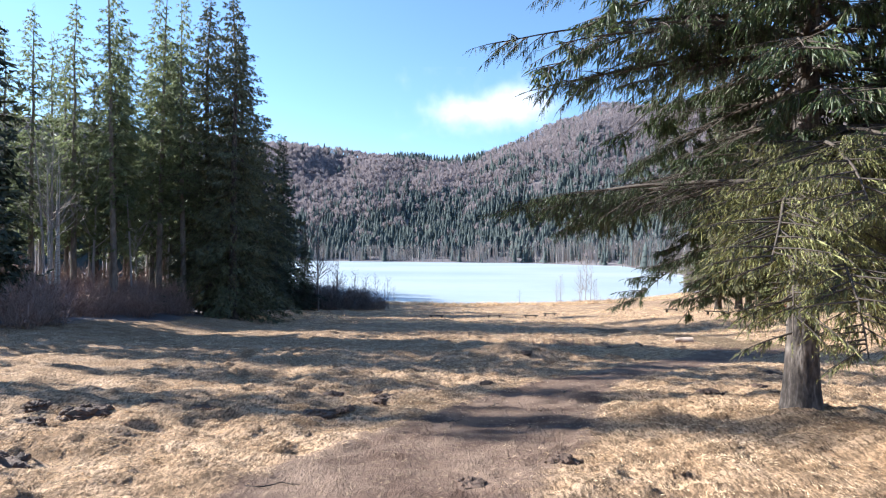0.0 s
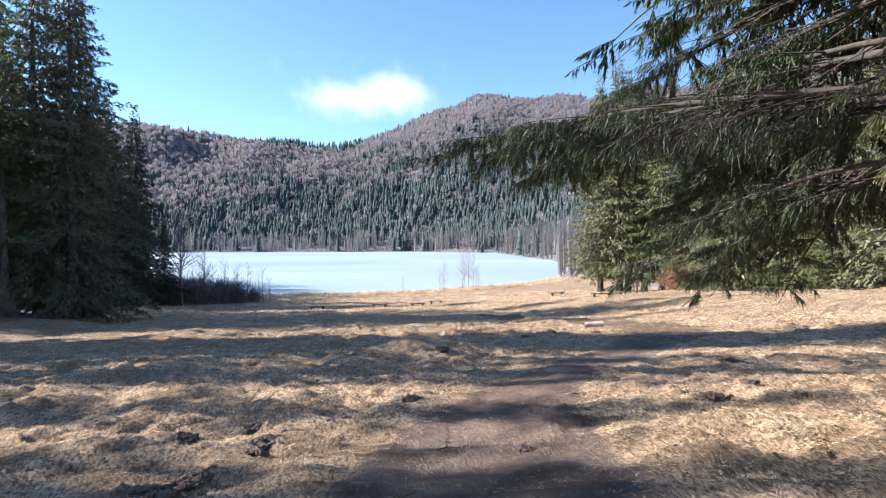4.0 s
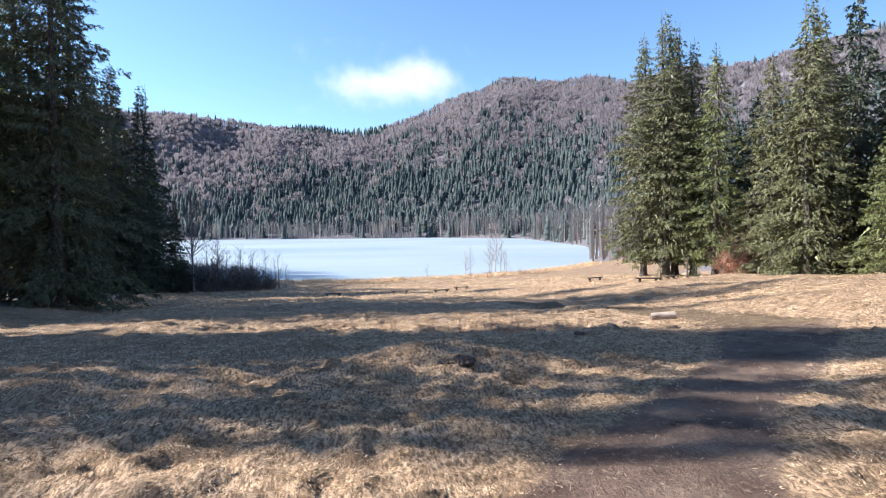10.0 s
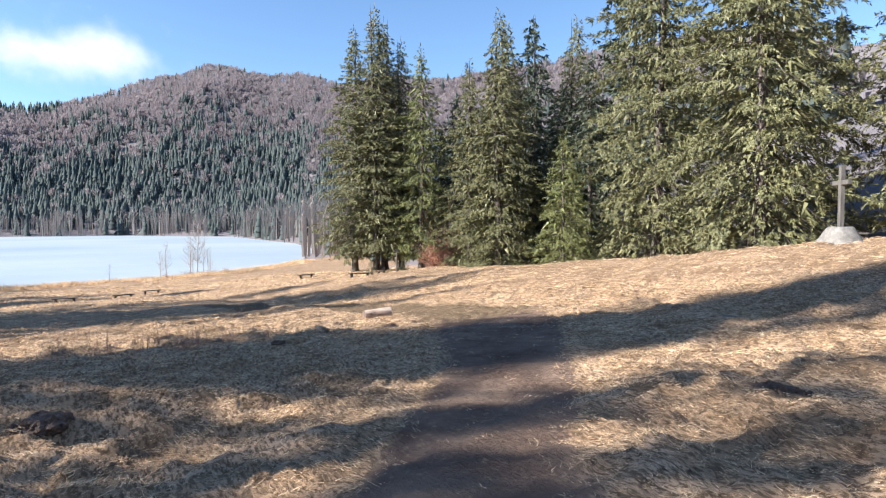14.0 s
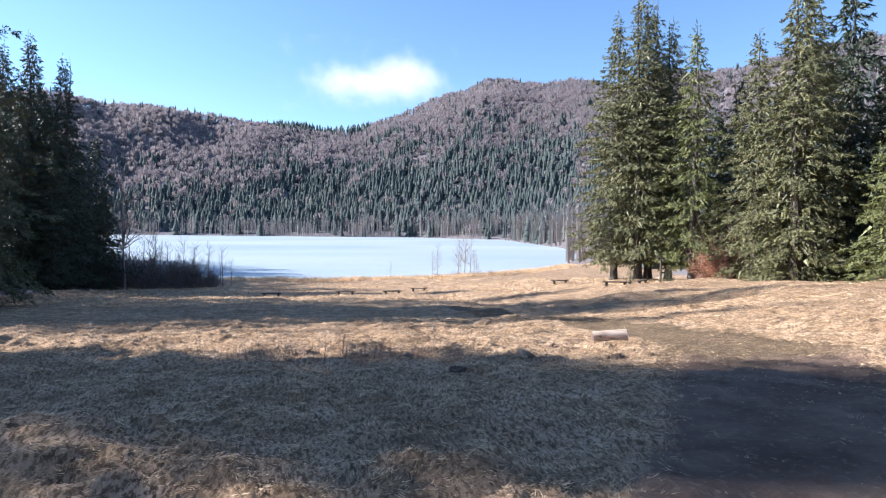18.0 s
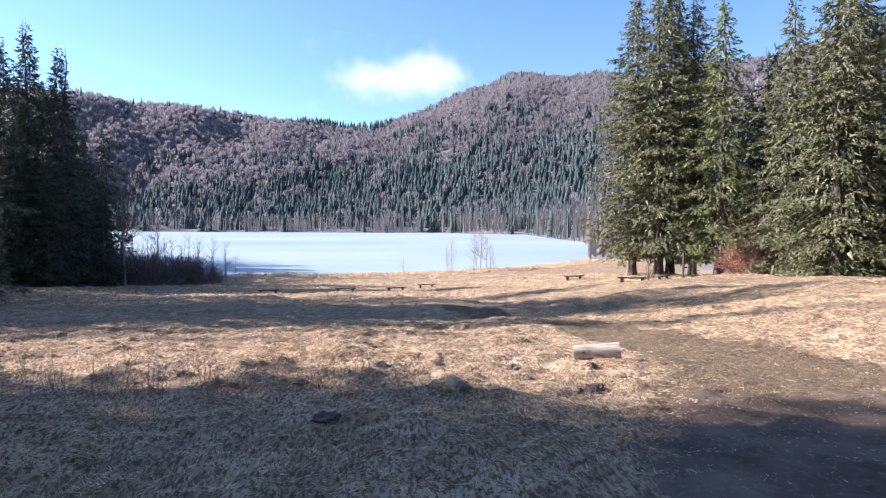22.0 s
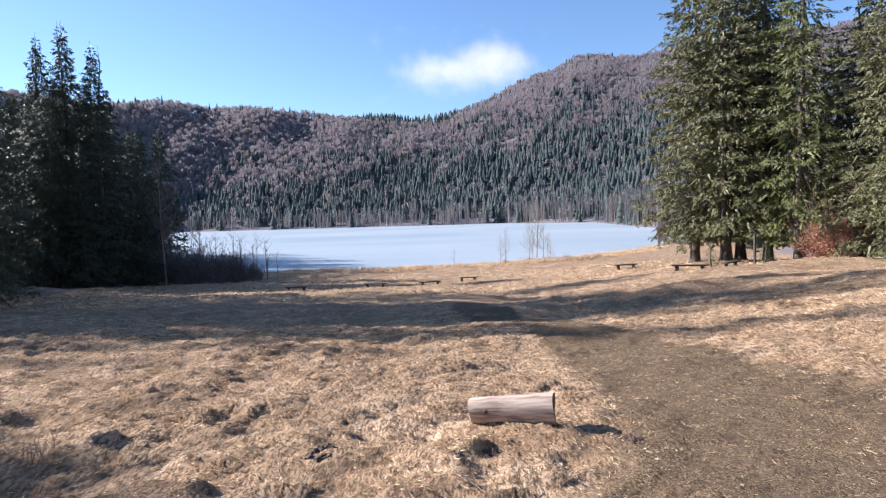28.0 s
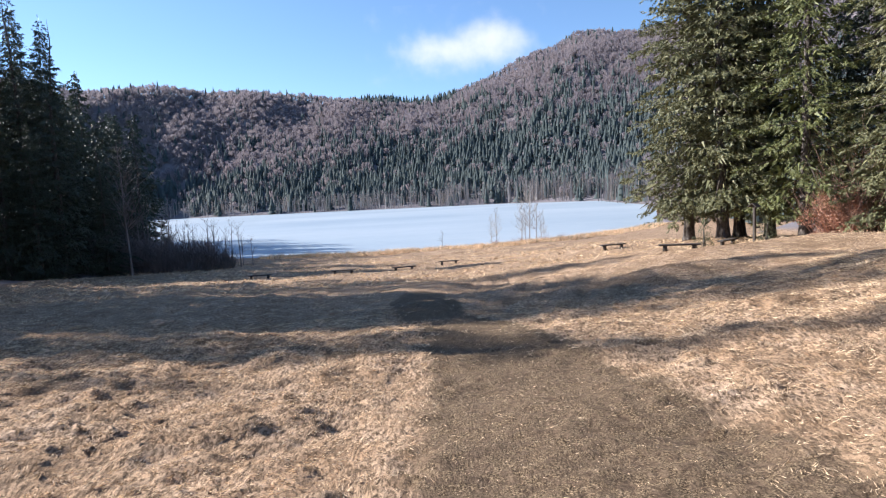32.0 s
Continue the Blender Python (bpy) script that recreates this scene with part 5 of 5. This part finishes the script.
MOLES = ((-2.18, 11.9, 0.30), (-1.35, 12.4, 0.27), (-1.08, 11.0, 0.28), (-0.2, 12.05, 0.24), (1.72, 10.0, 0.17), (-1.97, 9.4, 0.33), (-4.0, 10.7, 0.34), (5.6, 12.5, 0.26), (-0.8, 11.5, 0.24), (-1.6, 9.7, 0.2), (-3.93, 9.7, 0.38), (7.8, 12.75, 0.25),
         (5.3, 11.75, 0.36), (9.6, 13.54, 0.26), (0.31, 5.65, 0.24), (1.3, 6.3, 0.2), (-5.44, 9.0, 0.42), (-5.9, 8.4, 0.3), (-5.2, 10.65, 0.25), (9.2, 16.4, 0.2), (1.0, 13.5, 0.2), (8.68, 15.66, 0.3), (7.15, 25.2, 0.22), (10.7, 26.4, 0.3), (2.7, 19.4, 0.3), (-4.6, 6.0, 0.5), (-5.4, 6.3, 0.35),
         (6.9, 12.9, 0.22), (-6.3, 9.2, 0.26), (12.85, 28.45, 0.13), (11.55, 28.3, 0.16), (10.1, 28.3, 0.2))
for i, (x, y, s) in enumerate(MOLES):
    make_heap(x, y, s * 1.05, 10 + i)


def make_twig(x, y, length, turn, seed):
    rng = np.random.default_rng(seed)
    s = Soup()
    t = np.linspace(-0.5, 0.5, 7)
    line = np.column_stack([t * length, rng.normal(0, 0.02, 7), 0.012 + np.abs(rng.normal(0, 0.012, 7))])
    s.tube(line, np.linspace(0.009, 0.004, 7), 5, 0)
    for k in (2, 4):
        s.tube([line[k], line[k] + np.array([0.06, rng.choice([-1, 1]) * 0.07, 0.02])], (0.004, 0.002), 4, 0)
    ob = s.build("fallen_twig", [DARK_BARK], flat=False)
    ob.matrix_basis = pose(x, y, z_at(x, y) + 0.02, 0, 0, turn)
    return tagged(ob, "broken dry twig lying on the dirt track", "twig", "fallen twigs on the track")


for i, (x, y, l, a) in enumerate(((-1.6, 5.6, 0.5, 10), (0.9, 10.2, 0.3, 50), (4.6, 14.9, 0.28, -40), (5.5, 14.6, 0.35, 160), (3.6, 13.0, 0.3, 100), (0.2, 8.6, 0.25, 20), (2.4, 11.6, 0.22, 70), (4.2, 15.3, 0.2, 15), (6.4, 16.2, 0.25, 130), (1.2, 8.2, 0.22, 80))):
    make_twig(x, y, l, a, 200 + i)


# ---- dry grass ----
def blades(name, x, y, length, width, lie, label, material, per, seed, clump=0.06):
    """Tufts of straw blades, lying more or less flat."""
    rng = np.random.default_rng(seed)
    z = height(x, y)
    n = len(x) * per
    i = np.repeat(np.arange(len(x)), per)
    bx, by = x[i] + rng.normal(0, clump, n), y[i] + rng.normal(0, clump, n)
    comb = 9.0 * vnoise(x * 1.3, y * 1.3, 21) + rng.normal(0, 0.45, len(x))
    a = comb[i] + rng.normal(0, 0.5, n)
    up = rng.uniform(0.05, 1.0, n) ** 1.3 / lie
    way = np.column_stack([np.cos(a), np.sin(a), up])
    s = Soup()
    s.slivers(np.column_stack([bx, by, z[i] - 0.01]), way, length * rng.uniform(0.45, 1.3, n), width * rng.uniform(0.6, 1.4, n), 0, rng)
    ob = s.build(name, [material])
    return tagged(ob, label, "grass", kind="stuff")


def scatter(n, lo, hi, seed, keep_track=0.025):
    rng = np.random.default_rng(seed)
    x, y = rng.uniform(lo[0], hi[0], n), rng.uniform(lo[1], hi[1], n)
    d = seg_distance(x, y, TRACK, False)
    half = np.interp(y, (-10, 8, 12, 16, 20, 26, 32, 40, 60), (1.5, 1.5, 1.15, 0.75, 1.0, 2.1, 1.6, 1.2, 1.0))
    on = 1 - smooth(0.6, 1.3, d / half)
    patchy = 0.75 + 0.35 * bumps(x, y, 2.3, 77)
    tuft = np.clip(tussocks(x, y) / 0.085, 0.10, 1)
    bare = np.ones(n, bool)
    for mx, my, ms in MOLES:
        bare &= np.hypot(x - mx, y - my) > 0.95 * ms
    k = bare & (rng.random(n) < (keep_track * on + (1 - on)) * np.clip(patchy, 0.3, 1) * tuft ** 1.3)
    return x[k], y[k]


x, y = scatter(92000, (-6.5, 3.0), (13, 16), 61)
blades("near_meadow_grass", x, y, 0.046, 0.005, 1.4, "matted straw-coloured winter grass", STRAW, 10, 62, 0.035)
x, y = scatter(115000, (0.5, 16), (21, 36), 63, 0.03)
blades("mid_meadow_grass", x, y, 0.06, 0.006, 1.4, "matted straw-coloured winter grass", STRAW, 9, 64, 0.035)
x, y = scatter(40000, (2, 36), (26, 46), 71, 0.05)
blades("far_meadow_grass", x, y, 0.11, 0.010, 1.8, "matted straw-coloured winter grass", STRAW, 7, 72, 0.05)
x, y = scatter(46000, (-16, 12), (34, 62), 65, 0.04)
k = ~(((x > 0.5) & (x < 21) & (y > 15) & (y < 36)) | ((x > -6.5) & (x < 13) & (y < 16)) | ((x > 2) & (x < 26) & (y > 36) & (y < 46)))
blades("outer_meadow_grass", x[k], y[k], 0.11, 0.012, 1.6, "matted straw-coloured winter grass", STRAW, 9, 66, 0.07)
# chopped straw trodden into the track
rng = np.random.default_rng(73)
x, y = rng.uniform(8, 18.5, 16000), rng.uniform(22, 44, 16000)
k = seg_distance(x, y, TRACK, False) < 2.4
blades("trodden_straw", x[k], y[k], 0.035, 0.006, 4.0, "bits of straw trodden into the track", STRAW, 3, 74, 0.08)
x, y = scatter(9000, (-22, 60), (40, 112), 67)
blades("lower_meadow_grass", x, y, 0.32, 0.05, 1.0, "rough straw-coloured winter grass", STRAW, 6, 68, 0.25)
rng = np.random.default_rng(69)
x = rng.uniform(-12, 62, 4500)
y = np.interp(x, (-12, 3, 22, 38, 52, 62), (123, 120.5, 123, 131, 142, 154)) - rng.uniform(0.3, 9, len(x)) ** 1.0
blades("shore_grass", x, y, 0.7, 0.07, 0.45, "tall dry sedge along the lake shore", STRAW, 6, 70, 0.3)


def weed(x, y, h, n, seed):
    rng = np.random.default_rng(seed)
    root = new("dry_weed")
    root.matrix_basis = pose(x, y, z_at(x, y), 0, 0, seed * 40)
    for k in range(2 * n):
        s = Soup()
        p = np.array([rng.normal(0, 0.14), rng.normal(0, 0.11), -0.03])
        limb(s, rng, p, (rng.normal(0, 0.18), rng.normal(0, 0.18), 1), h * rng.uniform(0.5, 1.0), 0.006, 0, 3)
        s.build("stalk", [REDTWIG], root)
    return tagged(root, "thin dry brown weed stalks standing in the grass", "weed", "dry weeds in the meadow")


for i, (x, y, h, n) in enumerate(((6.7, 27.7, 0.5, 9), (5.6, 27.2, 0.45, 9), (4.0, 27.4, 0.7, 7), (5.9, 30.2, 0.4, 5), (3.7, 30.3, 0.95, 3), (6.9, 27.9, 0.4, 8), (3.4, 34, 0.6, 4), (6.2, 28.6, 0.5, 8), (9.3, 49.6, 0.8, 4), (3.0, 28.2, 0.5, 7), (7.4, 28.4, 0.35, 6), (2.2, 29.0, 0.6, 5), (4.8, 27.0, 0.6, 9), (5.2, 27.8, 0.55, 9), (6.0, 27.3, 0.5, 10), (4.4, 28.0, 0.6, 7), (3.4, 27.2, 0.55, 7), (5.5, 26.6, 0.45, 8), (7.6, 27.4, 0.35, 6))):
    weed(x, y, h, n, 80 + i)
